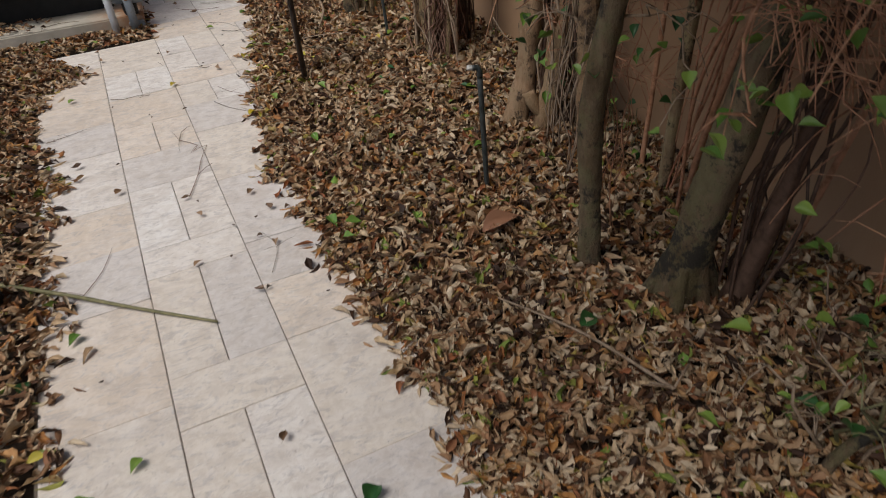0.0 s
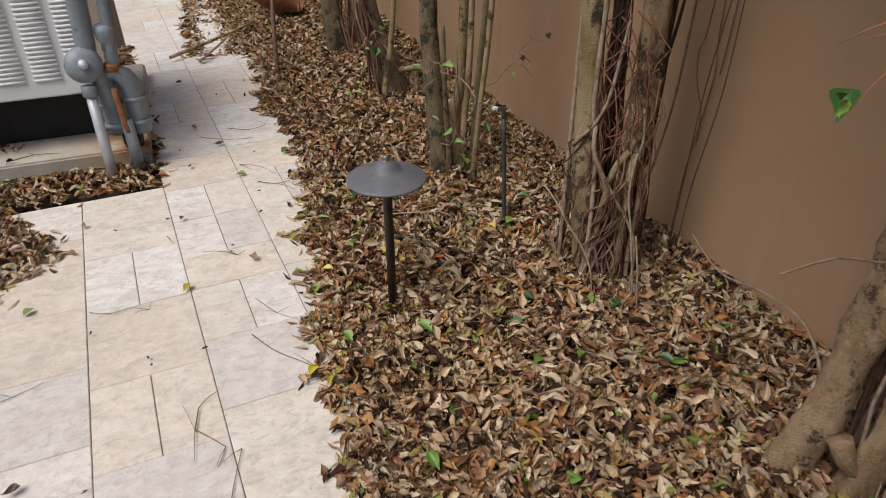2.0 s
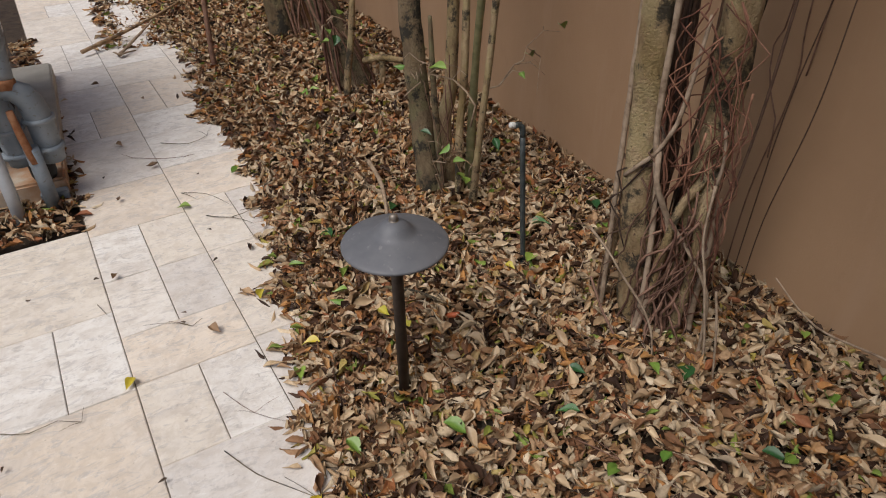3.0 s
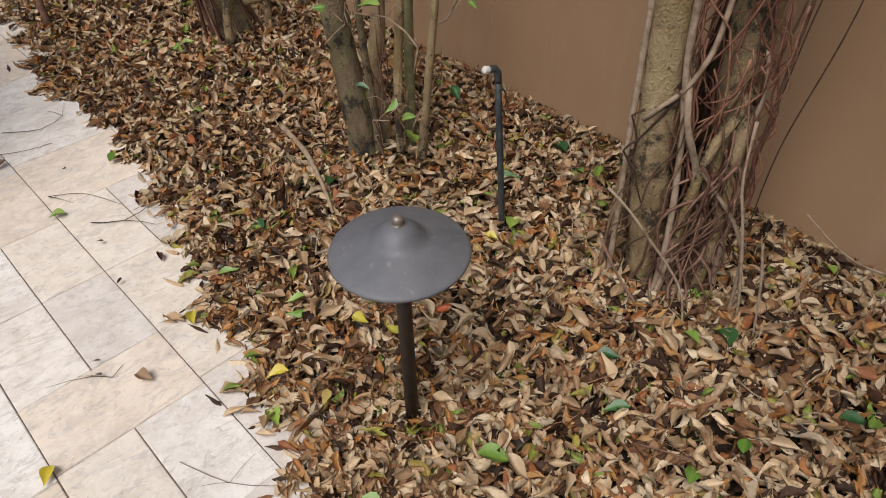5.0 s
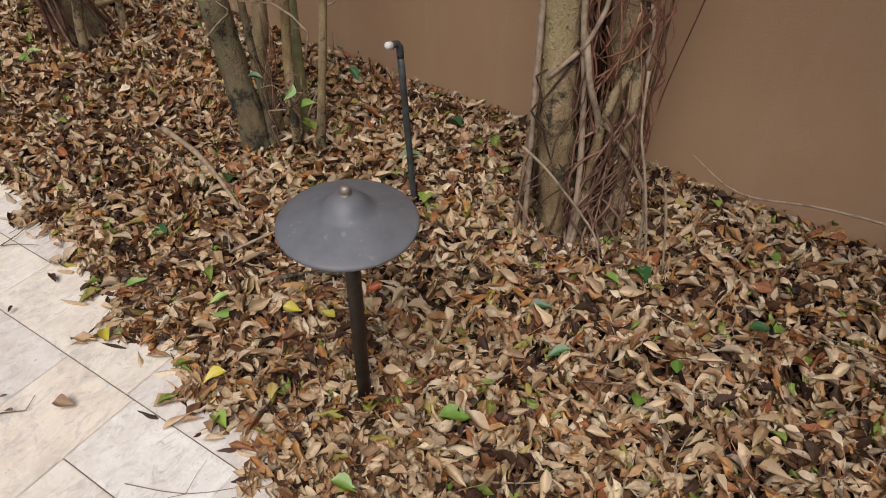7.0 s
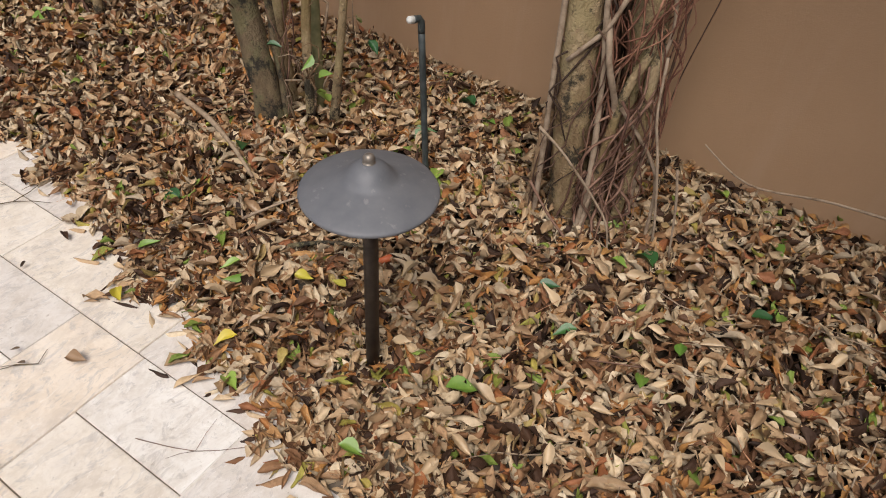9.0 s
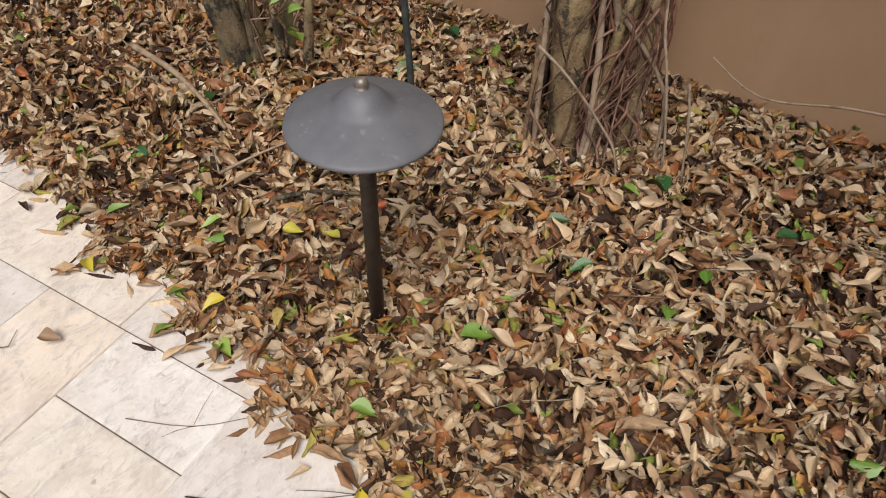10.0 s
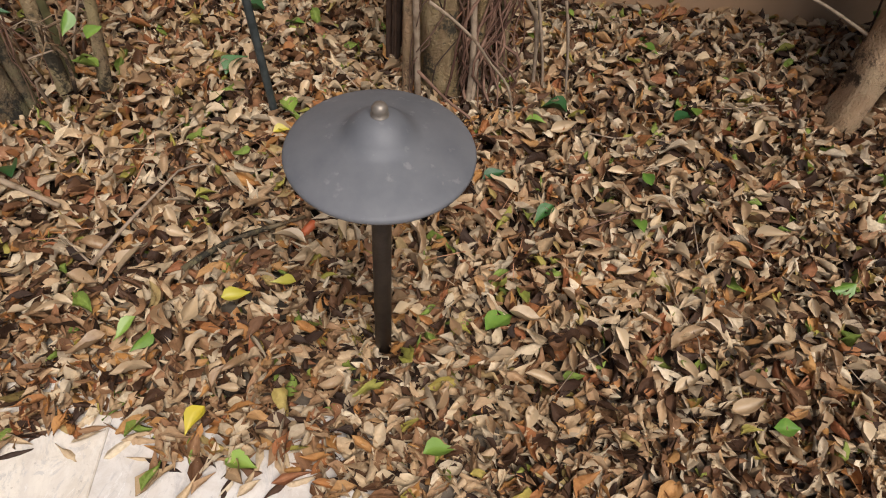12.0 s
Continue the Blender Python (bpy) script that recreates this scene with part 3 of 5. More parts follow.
# shrubby clump behind the lamp
fig_b = empty("young_fig_clump", (0, 0, 0), "young fig clump with several slim grey stems", "tree")
STEMS_B = [([(0.455, 0.78, -0.06), (0.452, 0.79, 0.1), (0.45, 0.83, 0.3), (0.45, 0.88, 0.65), (0.48, 0.95, 1.3), (0.5, 1.0, 2.1)], [0.05, 0.039, 0.036, 0.034, 0.028, 0.018], BARK_DARK),
           ([(0.54, 0.80, -0.06), (0.535, 0.80, 0.1), (0.53, 0.81, 0.25), (0.555, 0.80, 0.49), (0.58, 0.8, 1.7)], [0.03, 0.024, 0.022, 0.02, 0.012], BARK),
           ([(0.528, 0.70, -0.06), (0.52, 0.69, 0.12), (0.522, 0.69, 0.27), (0.54, 0.69, 0.52), (0.56, 0.7, 1.4)], [0.019, 0.014, 0.012, 0.012, 0.008], BARK),
           ([(0.53, 0.63, -0.06), (0.525, 0.585, 0.2), (0.53, 0.563, 0.37), (0.55, 0.54, 0.7), (0.58, 0.5, 1.5)], [0.015, 0.011, 0.010, 0.010, 0.008], BARK),
           ([(0.56, 0.70, -0.06), (0.575, 0.71, 0.25), (0.60, 0.73, 0.48), (0.63, 0.74, 0.8), (0.66, 0.76, 1.6)], [0.017, 0.014, 0.012, 0.012, 0.008], TWIG_GREEN),
           ([(0.475, 0.74, -0.06), (0.48, 0.75, 0.12), (0.47, 0.76, 0.32), (0.47, 0.78, 0.6)], [0.014, 0.012, 0.01, 0.006], BARK_DARK)]
for pts, rad, m in STEMS_B:
    part("stem", tube(pts, rad, 14, 0.12, 0.03, 0.03, pts[0][0] * 50), m, fig_b)
skein(bundle(9, (0.49, 0.74, -0.02), (0.50, 0.75, 0.42), 0.03, 0.03, 7, 0.0018, 0.02, 0.02), ROOT, fig_b)
spray(fig_b, (0.50, 0.66, 0.05), (0.45, 0.60, 0.27), 31, 3, BARK_TAN, 1, 0.0035, 0.08, [(0.50, 0.593, 0.147)])
spray(fig_b, (0.52, 0.62, 0.3), (0.42, 0.76, 0.48), 32, 4, TWIG, 1, 0.003, 0.1)
spray(fig_b, (0.57, 0.6, 0.42), (0.72, 0.56, 0.5), 33, 4, TWIG, 3, 0.0025, 0.1)
spray(fig_b, (0.47, 0.70, 0.02), (0.44, 0.64, 0.2), 35, 5, TWIG, 2, 0.003, 0.1)
spray(fig_b, (0.54, 0.66, 0.1), (0.56, 0.56, 0.3), 36, 5, TWIG, 2, 0.0025, 0.12)
spray(fig_b, (0.44, 0.84, 0.3), (0.38, 0.7, 0.45), 34, 3, TWIG, 1, 0.0025, 0.08)
# unseen leaves overhead, added to dim the bed by the lamp
crown(fig_b, (0.45, 0.95, 2.2), (0.6, 0.6, 0.35), 1400, 22)

# leaning fig beyond it
fig_c = empty("leaning_fig_tree", (0, 0, 0), "dark leaning fig trunk with rope-like roots", "tree")
part("trunk", tube([(0.59, 1.80, -0.08), (0.575, 1.82, 0.05), (0.525, 1.85, 0.25), (0.455, 1.89, 0.55), (0.38, 1.95, 0.95), (0.33, 2.05, 1.9)], [0.095, 0.08, 0.068, 0.062, 0.058, 0.04], 18, 0.14, 0.03, 0.07), BARK_DARK, fig_c)
skein(bundle(11, (0.57, 1.76, -0.03), (0.44, 1.86, 0.6), 0.05, 0.025, 26, 0.005, 0.02, 0.02), ROOT, fig_c)
part("stem", tube([(0.495, 1.68, -0.06), (0.505, 1.68, 0.1), (0.535, 1.675, 0.27), (0.57, 1.67, 0.6), (0.62, 1.66, 1.4)], [0.018, 0.015, 0.014, 0.013, 0.01], 10, 0.1, 0.04), BARK, fig_c, "slim straight side stem")
part("stem", tube([(0.68, 1.72, -0.06), (0.685, 1.72, 0.08), (0.69, 1.72, 0.17)], [0.016, 0.014, 0.012], 10, 0.1, 0.04), BARK, fig_c, "short cut stem")
part("stem", tube([(0.58, 1.66, 0.17), (0.64, 1.58, 0.2), (0.72, 1.52, 0.19), (0.8, 1.5, 0.24)], [0.014, 0.014, 0.012, 0.008], 10, 0.1, 0.04), BARK, fig_c, "bent side stem")
spray(fig_c, (0.53, 1.75, 0.3), (0.42, 1.62, 0.36), 41, 4, TWIG, 5, 0.003, 0.12)
# unseen leaves overhead, a light added shade
crown(fig_c, (0.4, 2.2, 2.3), (0.6, 0.6, 0.35), 500, 23)

fig_d = empty("far_fig_tree", (0, 0, 0), "brown fig trunk with reddish torn bark", "tree")
part("trunk", tube([(0.50, 2.66, -0.08), (0.49, 2.67, 0.1), (0.475, 2.70, 0.4), (0.45, 2.75, 1.0), (0.45, 2.8, 2.0)], [0.07, 0.06, 0.057, 0.05, 0.035], 16, 0.12, 0.03, 0.05), BARK_DARK, fig_d)
part("trunk", tube([(0.63, 2.72, -0.08), (0.64, 2.74, 0.3), (0.68, 2.8, 1.0), (0.7, 2.9, 1.9)], [0.05, 0.045, 0.035, 0.03], 14, 0.12, 0.03, 0.05, 4), BARK_TAN, fig_d)
skein(bundle(12, (0.58, 2.6, -0.03), (0.58, 2.68, 0.7), 0.05, 0.03, 16, 0.005, 0.02, 0.02), ROOT, fig_d)
# unseen leaves overhead, added as for the leaning fig
crown(fig_d, (0.55, 2.8, 2.3), (0.6, 0.6, 0.35), 500, 24)

# leaning twin trunk against the wall
fig_e = empty("twin_fig_tree", (0, 0, 0), "tan twin-stemmed fig leaning to the wall", "tree")
part("trunk", tube([(0.61, -0.92, -0.05), (0.62, -0.925, 0.06), (0.645, -0.94, 0.2), (0.665, -0.945, 0.42), (0.69, -0.945, 0.62), (0.735, -0.945, 0.95), (0.79, -0.92, 1.5), (0.82, -0.9, 2.2)], [0.052, 0.045, 0.040, 0.039, 0.041, 0.042, 0.038, 0.025], 22, 0.2, 0.02, 0.10, 2), BARK_TAN, fig_e)
part("trunk", tube([(0.66, -1.03, -0.05), (0.67, -1.035, 0.06), (0.70, -1.045, 0.2), (0.735, -1.02, 0.42), (0.77, -1.01, 0.7), (0.80, -1.0, 1.1), (0.84, -0.98, 1.8)], [0.042, 0.037, 0.034, 0.033, 0.033, 0.03, 0.02], 20, 0.2, 0.02, 0.10, 7), BARK_TAN, fig_e)
part("trunk", tube([(0.80, -1.08, -0.05), (0.80, -1.08, 0.2), (0.82, -1.06, 0.6), (0.86, -1.04, 1.2)], [0.04, 0.032, 0.028, 0.02], 14, 0.14, 0.03, 0.05, 9), BARK_DARK, fig_e)
part("root", tube([(0.625, -1.0, 0.18), (0.645, -1.03, 0.115), (0.68, -1.05, 0.10), (0.70, -1.05, 0.17)], [0.024, 0.018, 0.016, 0.02], 12, 0.35, 0.015), BARK_TAN, fig_e)
skein(bundle(14, (0.77, -1.1, 0.0), (0.80, -1.05, 0.95), 0.04, 0.03, 26, 0.0033, 0.035, 0.02, 7), ROOT_DARK, fig_e, "thin brown hanging roots")
skein(bundle(35, (0.68, -0.99, 0.02), (0.74, -0.98, 0.95), 0.012, 0.014, 14, 0.004, 0.012, 0.02, 6), ROOT_DARK, fig_e, "dark roots in the groove between the trunks")
skein(bundle(15, (0.66, -1.08, 0.0), (0.71, -1.01, 0.6), 0.03, 0.02, 6, 0.003, 0.02, 0.02), ROOT_PALE, fig_e)
part("root", tube([(0.70, -1.0, 0.62), (0.55, -1.012, 0.625), (0.43, -1.0, 0.655), (0.32, -0.997, 0.65)], [0.003, 0.0026, 0.0022, 0.0018], 5, 0, 0.03), TWIG, fig_e, "thin pale bent twig")
part("root", tube([(0.66, -0.93, 0.2), (0.76, -0.76, 0.245), (0.82, -0.58, 0.205), (0.84, -0.40, 0.155), (0.83, -0.28, 0.215)], [0.004, 0.0035, 0.003, 0.0026, 0.0018], 5, 0, 0.03), ROOT_PALE, fig_e, "thin pale arching twig")
spray(fig_e, (0.72, -1.0, 0.66), (0.43, -1.24, 0.67), 51, 7, TWIG_RED, 4, 0.004, 0.16, [(0.402, -1.251, 0.684), (0.46, -1.22, 0.62), (0.47, -1.24, 0.55)])
spray(fig_e, (0.76, -0.98, 0.98), (0.40, -1.06, 1.0), 52, 7, TWIG_RED, 5, 0.004, 0.16, [(0.354, -1.089, 0.975), (0.48, -1.10, 0.92)])
spray(fig_e, (0.70, -1.05, 0.42), (0.50, -1.35, 0.47), 53, 6, TWIG_RED, 4, 0.0035, 0.15, [(0.474, -1.369, 0.447), (0.54, -1.25, 0.40)])
spray(fig_e, (0.78, -1.05, 0.85), (0.55, -1.45, 0.88), 54, 8, TWIG_RED, 6, 0.004, 0.18)
spray(fig_e, (0.74, -1.1, 0.2), (0.60, -1.2, 0.26), 55, 4, TWIG, 3, 0.003, 0.1)
spray(fig_e, (0.78, -1.1, 0.1), (0.72, -1.2, 0.2), 56, 5, TWIG, 9, 0.003, 0.12)
for k, (a, b) in enumerate((((0.80, -1.06, 0.50), (0.62, -1.50, 0.62)), ((0.78, -1.08, 0.32), (0.72, -1.50, 0.40)), ((0.82, -1.05, 0.72), (0.75, -1.45, 0.74)), ((0.77, -1.0, 1.0), (0.58, -1.22, 1.03)), ((0.80, -1.1, 0.9), (0.70, -1.40, 1.0)))):
    spray(fig_e, a, b, 251 + k, 18, TWIG_RED, 4, 0.0028, 0.19)
    spray(fig_e, (a[0] + 0.03, a[1], a[2] - 0.08), (b[0] + 0.1, b[1] - 0.05, b[2] - 0.05), 351 + k, 14, TWIG_RED, 3, 0.0024, 0.17)
# unseen leaves overhead, added to shade the ground by the wall
crown(fig_e, (0.65, -1.2, 2.2), (0.45, 0.5, 0.3), 4000, 25)

# two trunks nearest the start of the walk
fig_f = empty("forked_fig_tree", (0, 0, 0), "mossy forked fig trunk with dangling dry rootlets", "tree")
# dark bark, with some of the tree's shade in its colour
part("trunk", tube([(0.405, -1.78, -0.06), (0.40, -1.78, 0.06), (0.385, -1.79, 0.25), (0.365, -1.80, 0.48), (0.375, -1.83, 0.72), (0.41, -1.85, 0.95), (0.46, -1.9, 1.6), (0.5, -1.95, 2.3)], [0.042, 0.031, 0.028, 0.031, 0.027, 0.025, 0.022, 0.016], 20, 0.14, 0.025, 0.05, 1), BARK_DARK, fig_f)
part("trunk", tube([(0.37, -1.79, 0.42), (0.375, -1.75, 0.6), (0.40, -1.71, 0.8), (0.43, -1.68, 1.05), (0.47, -1.62, 1.8)], [0.03, 0.025, 0.024, 0.023, 0.016], 18, 0.14, 0.025, 0.05, 5), BARK_TAN, fig_f)
skein(bundle(16, (0.36, -1.72, 0.28), (0.40, -1.70, 0.9), 0.03, 0.03, 24, 0.0015, 0.03, 0.2), ROOT_PALE, fig_f, "dry tangled rootlets")
skein(bundle(17, (0.44, -1.76, 0.1), (0.44, -1.78, 0.7), 0.02, 0.03, 8, 0.0017, 0.03, 0.2), TWIG_RED, fig_f)
spray(fig_f, (0.38, -1.75, 0.62), (0.33, -1.55, 0.72), 61, 8, TWIG, 5, 0.0035, 0.16, [(0.302, -1.808, 0.606)])
spray(fig_f, (0.40, -1.84, 0.72), (0.48, -2.0, 0.62), 62, 5, TWIG, 2, 0.003, 0.15)
spray(fig_f, (0.42, -1.72, 0.85), (0.45, -1.45, 0.75), 63, 9, TWIG, 6, 0.0035, 0.18)
# unseen limb, added to carry the leaves that shade the bed
part("limb", tube([(0.46, -1.9, 1.55), (0.3, -2.1, 1.9), (0.1, -2.3, 2.2)], [0.02, 0.017, 0.01], 8, 0.1, 0.05), BARK_DARK, fig_f)
crown(fig_f, (0.1, -2.3, 2.25), (0.6, 0.4, 0.3), 5000, 26)

fig_g = empty("stout_fig_tree", (0, 0, 0), "stout mossy fig trunk with dark roots behind", "tree")
# bark darkened likewise: mossy brown plus painted-in shade
part("trunk", tube([(0.525, -1.99, -0.06), (0.525, -2.0, 0.06), (0.535, -2.02, 0.22), (0.565, -2.05, 0.5), (0.605, -2.08, 0.8), (0.64, -2.10, 1.1), (0.72, -2.17, 1.7), (0.75, -2.2, 2.4)], [0.09, 0.064, 0.049, 0.047, 0.046, 0.045, 0.04, 0.028], 24, 0.14, 0.025, 0.06, 8), BARK_DARK, fig_g)
# hollow with roots behind the trunk; their dark colour includes its shade
part("trunk", tube([(0.62, -2.08, -0.06), (0.66, -2.12, 0.3), (0.71, -2.15, 0.8), (0.75, -2.2, 1.5)], [0.04, 0.021, 0.018, 0.012], 16, 0.2, 0.03, 0.07, 3), ROOT_DARK, fig_g)
skein(bundle(18, (0.64, -2.10, 0.0), (0.70, -2.16, 1.0), 0.03, 0.03, 18, 0.0035, 0.045, 0.03, 9), ROOT_DARK, fig_g, "dark tangle of hanging roots")
for k, (x, y, h, r) in enumerate(((0.44, -1.95, 0.16, 0.022), (0.46, -2.07, 0.2, 0.02), (0.55, -2.10, 0.22, 0.02), (0.61, -2.05, 0.24, 0.026), (0.60, -1.95, 0.2, 0.022))):
    part("root", tube([(x, y, -0.03), (x + (0.53 - x) * 0.35, y + (-2.01 - y) * 0.35, h * 0.35), (x + (0.53 - x) * 0.75, y + (-2.01 - y) * 0.7, h)], [r, r * 0.9, r * 0.7], 12, 0.2, 0.02, 0.06, k), BARK_DARK, fig_g, "flaring root at the trunk's foot")
skein(bundle(19, (0.80, -1.62, 0.0), (0.84, -1.80, 1.1), 0.05, 0.06, 7, 0.0045, 0.03, 0.0), TWIG_RED, fig_g, "thin reddish stems along the wall")
for k, (a, b) in enumerate((((0.62, -2.12, 1.10), (0.32, -2.17, 0.97)), ((0.62, -2.14, 0.98), (0.34, -2.26, 0.86)), ((0.60, -2.12, 0.9), (0.46, -2.2, 0.72)), ((0.64, -2.10, 1.0), (0.44, -2.06, 0.92)), ((0.66, -2.16, 0.8), (0.58, -2.48, 0.62)), ((0.66, -2.14, 1.15), (0.52, -1.95, 0.98)))):
    spray(fig_g, a, b, 271 + k, 18, TWIG_RED, 4, 0.003, 0.2)
    spray(fig_g, (a[0] + 0.05, a[1] - 0.02, a[2] - 0.12), (b[0] + 0.14, b[1] - 0.08, b[2] - 0.16), 371 + k, 14, TWIG_RED, 3, 0.0026, 0.18)
spray(fig_g, (0.57, -2.1, 0.95), (0.20, -2.42, 0.78), 71, 8, TWIG_RED, 4, 0.004, 0.18, [(0.153, -2.436, 0.725), (0.20, -2.38, 0.74), (0.22, -2.44, 0.80)])
spray(fig_g, (0.60, -2.12, 1.05), (0.32, -2.58, 0.92), 72, 9, TWIG_RED, 5, 0.004, 0.2)
spray(fig_g, (0.62, -2.15, 0.72), (0.46, -2.56, 0.55), 73, 8, TWIG_RED, 5, 0.0035, 0.18)
spray(fig_g, (0.60, -2.1, 0.85), (0.62, -2.5, 0.75), 74, 9, TWIG_RED, 4, 0.0035, 0.2)
# unseen limb, added to reach the shading leaves over the path
part("limb", tube([(0.69, -2.15, 1.4), (0.5, -2.4, 1.8), (0.2, -2.6, 2.1), (-0.5, -2.75, 2.3)], [0.03, 0.025, 0.018, 0.01], 10, 0.1, 0.05), BARK_DARK, fig_g)
# unseen leaf masses, placed to block sun and sky from the bed's start
crown(fig_g, (-0.4, -2.85, 2.3), (0.8, 0.55, 0.3), 12000, 27)
crown(fig_g, (0.45, -2.5, 1.8), (0.42, 0.5, 0.22), 19000, 28)
crown(fig_g, (0.5, -2.0, 1.95), (0.38, 0.4, 0.22), 5000, 29)

sapling = empty("sapling", (0, 0, 0), "slim saplings with reddish stems against the wall", "tree")
for pts, rad, m in ([(0.79, -1.585, -0.05), (0.79, -1.59, 0.3), (0.80, -1.6, 0.7), (0.82, -1.62, 1.6)], [0.021, 0.018, 0.017, 0.012], BARK), ([(0.82, -1.64, -0.05), (0.84, -1.68, 0.3), (0.87, -1.74, 0.65), (0.9, -1.82, 1.2)], [0.011, 0.01, 0.009, 0.007], TWIG_RED), ([(0.83, -1.72, -0.05), (0.86, -1.80, 0.3), (0.90, -1.9, 0.7)], [0.009, 0.008, 0.006], TWIG_RED), ([(0.80, -1.45, -0.05), (0.84, -1.42, 0.4), (0.88, -1.4, 0.9)], [0.009, 0.008, 0.006], TWIG_RED), ([(0.86, -2.0, -0.05), (0.88, -2.1, 0.5), (0.91, -2.2, 1.1)], [0.01, 0.008, 0.006], TWIG_RED):
    part("stem", tube(pts, rad, 8, 0.1, 0.04), m, sapling)
spray(sapling, (0.80, -1.6, 0.6), (0.70, -1.75, 0.7), 81, 6, TWIG_RED, 4, 0.003, 0.15)
spray(sapling, (0.86, -1.72, 0.5), (0.8, -1.95, 0.55), 82, 7, TWIG_RED, 4, 0.003, 0.18)

shrub = empty("shrub", (0, 0, 0), "low scrappy shrub with green leaves and dry twigs", "shrub")
for i, (a, b) in enumerate((((0.50, -2.52, 0), (0.38, -2.42, 0.22)), ((0.52, -2.54, 0), (0.42, -2.62, 0.3)), ((0.56, -2.5, 0), (0.58, -2.36, 0.25)), ((0.58, -2.56, 0), (0.66, -2.5, 0.4)), ((0.5, -2.58, 0), (0.48, -2.7, 0.25)))):
    spray(shrub, a, b, 90 + i, 6, TWIG_GREEN if i % 2 else TWIG, 8, 0.004, 0.13)
part("stem", tube([(0.62, -2.72, -0.03), (0.52, -2.6, 0.14), (0.45, -2.56, 0.05), (0.40, -2.58, -0.02)], [0.014, 0.013, 0.013, 0.012], 10, 0.1, 0.03), BARK_DARK, shrub)
seedling = empty("seedling", (0, 0, 0), "small leafy seedlings at the foot of the wall", "plant")
for i, (x, y) in enumerate(((0.86, -1.22), (0.90, -1.12), (0.88, -1.34), (0.76, -2.35))):
    spray(seedling, (x, y, 0.02), (x - 0.05, y - 0.03, 0.17), 110 + i, 3, TWIG_GREEN, 6, 0.0025, 0.07)

for pts in (((0.966, -0.078, 1.6), (0.966, -0.075, 0.8), (0.967, -0.09, 0.6), (0.967, -0.05, 0.3), (0.965, -0.042, 0.06)), ((0.966, -0.03, 1.6), (0.967, -0.034, 0.8), (0.966, -0.01, 0.66), (0.968, -0.03, 0.56), (0.967, -0.066, 0.5), (0.966, -0.075, 0.4)), ((0.967, -0.14, 1.4), (0.967, -0.12, 0.8), (0.968, -0.11, 0.62)),
            ):
    tagged(part("hanging_root", tube(pts, 0.0018, 5, 0, 0.04), ROOT), "thin brown root hanging down the stucco wall", "root", "roots on the wall")

# ---- path light ----
light = empty("path_light", (0, 0, 0), "weathered bronze garden path light on a thin post", "lamp")
part("post", turned([(0.0128, -0.08), (0.0128, 0.425), (0.010, 0.44)], 24), BRONZE_DARK, light, "dark bronze post")
part("shade", turned([(0.0, 0.4715), (0.010, 0.4712), (0.020, 0.468), (0.028, 0.462), (0.035, 0.4545), (0.041, 0.4475), (0.048, 0.4438), (0.060, 0.4402), (0.085, 0.4318), (0.1035, 0.4235), (0.1075, 0.4215), (0.1088, 0.4190), (0.1085, 0.4160), (0.1065, 0.4155), (0.1040, 0.4185), (0.085, 0.4262), (0.060, 0.4352), (0.046, 0.441), (0.03, 0.452), (0.0, 0.458)], 64), BRONZE, light, "wide bell-shaped bronze hat")
part("knob", turned([(0.0, 0.468), (0.0102, 0.469), (0.0102, 0.4725), (0.0082, 0.4730), (0.0092, 0.4765), (0.0092, 0.4795), (0.0072, 0.4840), (0.0038, 0.4860), (0.0, 0.4864)], 24), KNOB, light, "small round brass finial")
part("collar", turned([(0.0165, 0.40), (0.0165, 0.44), (0.012, 0.445)], 24), BRONZE_DARK, light)


# ---- sprinkler risers ----
def riser(base, top, label, size=1.0):
    ob = empty("sprinkler_riser", (0, 0, 0), label, "sprinkler", "sprinkler risers")
    b, t = Vector(base), Vector(top)
    d = (t - b).normalized()
    part("pipe", tube([b - d * 0.1, b.lerp(t, 0.5), t - d * 0.01], 0.0085 * size, 12, 0, 0.1), PIPE_BLACK, ob)
    part("elbow", tube([t - d * 0.03, t - d * 0.006, t + Vector((-0.006, 0.002, 0.003)), t + Vector((-0.022, 0.004, 0.004))], 0.0088 * size, 12, 0, 0.008), PIPE_BLACK, ob)
    part("nozzle", turned([(0.0, 0.0), (0.0065, 0.0), (0.0082, 0.003), (0.0082, 0.013), (0.006, 0.016), (0.0, 0.0165)], 16, t + Vector((-0.020, 0.004, 0.004)), (-0.95, 0.15, 0.2)), NOZZLE, ob, "pale plastic nozzle")
    return ob


riser((0.499, 0.265, 0.0), (0.489, 0.293, 0.443), "thin black sprinkler riser with a pale nozzle", 0.9)
riser((0.316, -1.296, 0.02), (0.298, -1.307, 0.443), "leaning black sprinkler riser with a pale nozzle")
dead_stem = tagged(part("dead_stem", tube([(0.075, 2.44, -0.08), (0.078, 2.45, 0.08), (0.088, 2.47, 0.22), (0.10, 2.5, 0.34), (0.13, 2.55, 0.5)], [0.016, 0.013, 0.012, 0.011, 0.008], 8, 0.2, 0.03), ROOT), "rusty brown dead stem standing in the leaves", "stem")

# ---- generator and gas pipes ----
pad = tagged(part("concrete_pad", block((-2.7, 1.432, -0.15), (-0.645, 2.75, 0.042), 0.008), CONCRETE, smooth=False), "weathered concrete pad with a rust stain", "pad", kind="structure")
gen = empty("generator", (-1.6, 1.9, 0.042), "white louvred generator cabinet on a base coloured black for shade", "generator")
gen.location = (0, 0, 0)
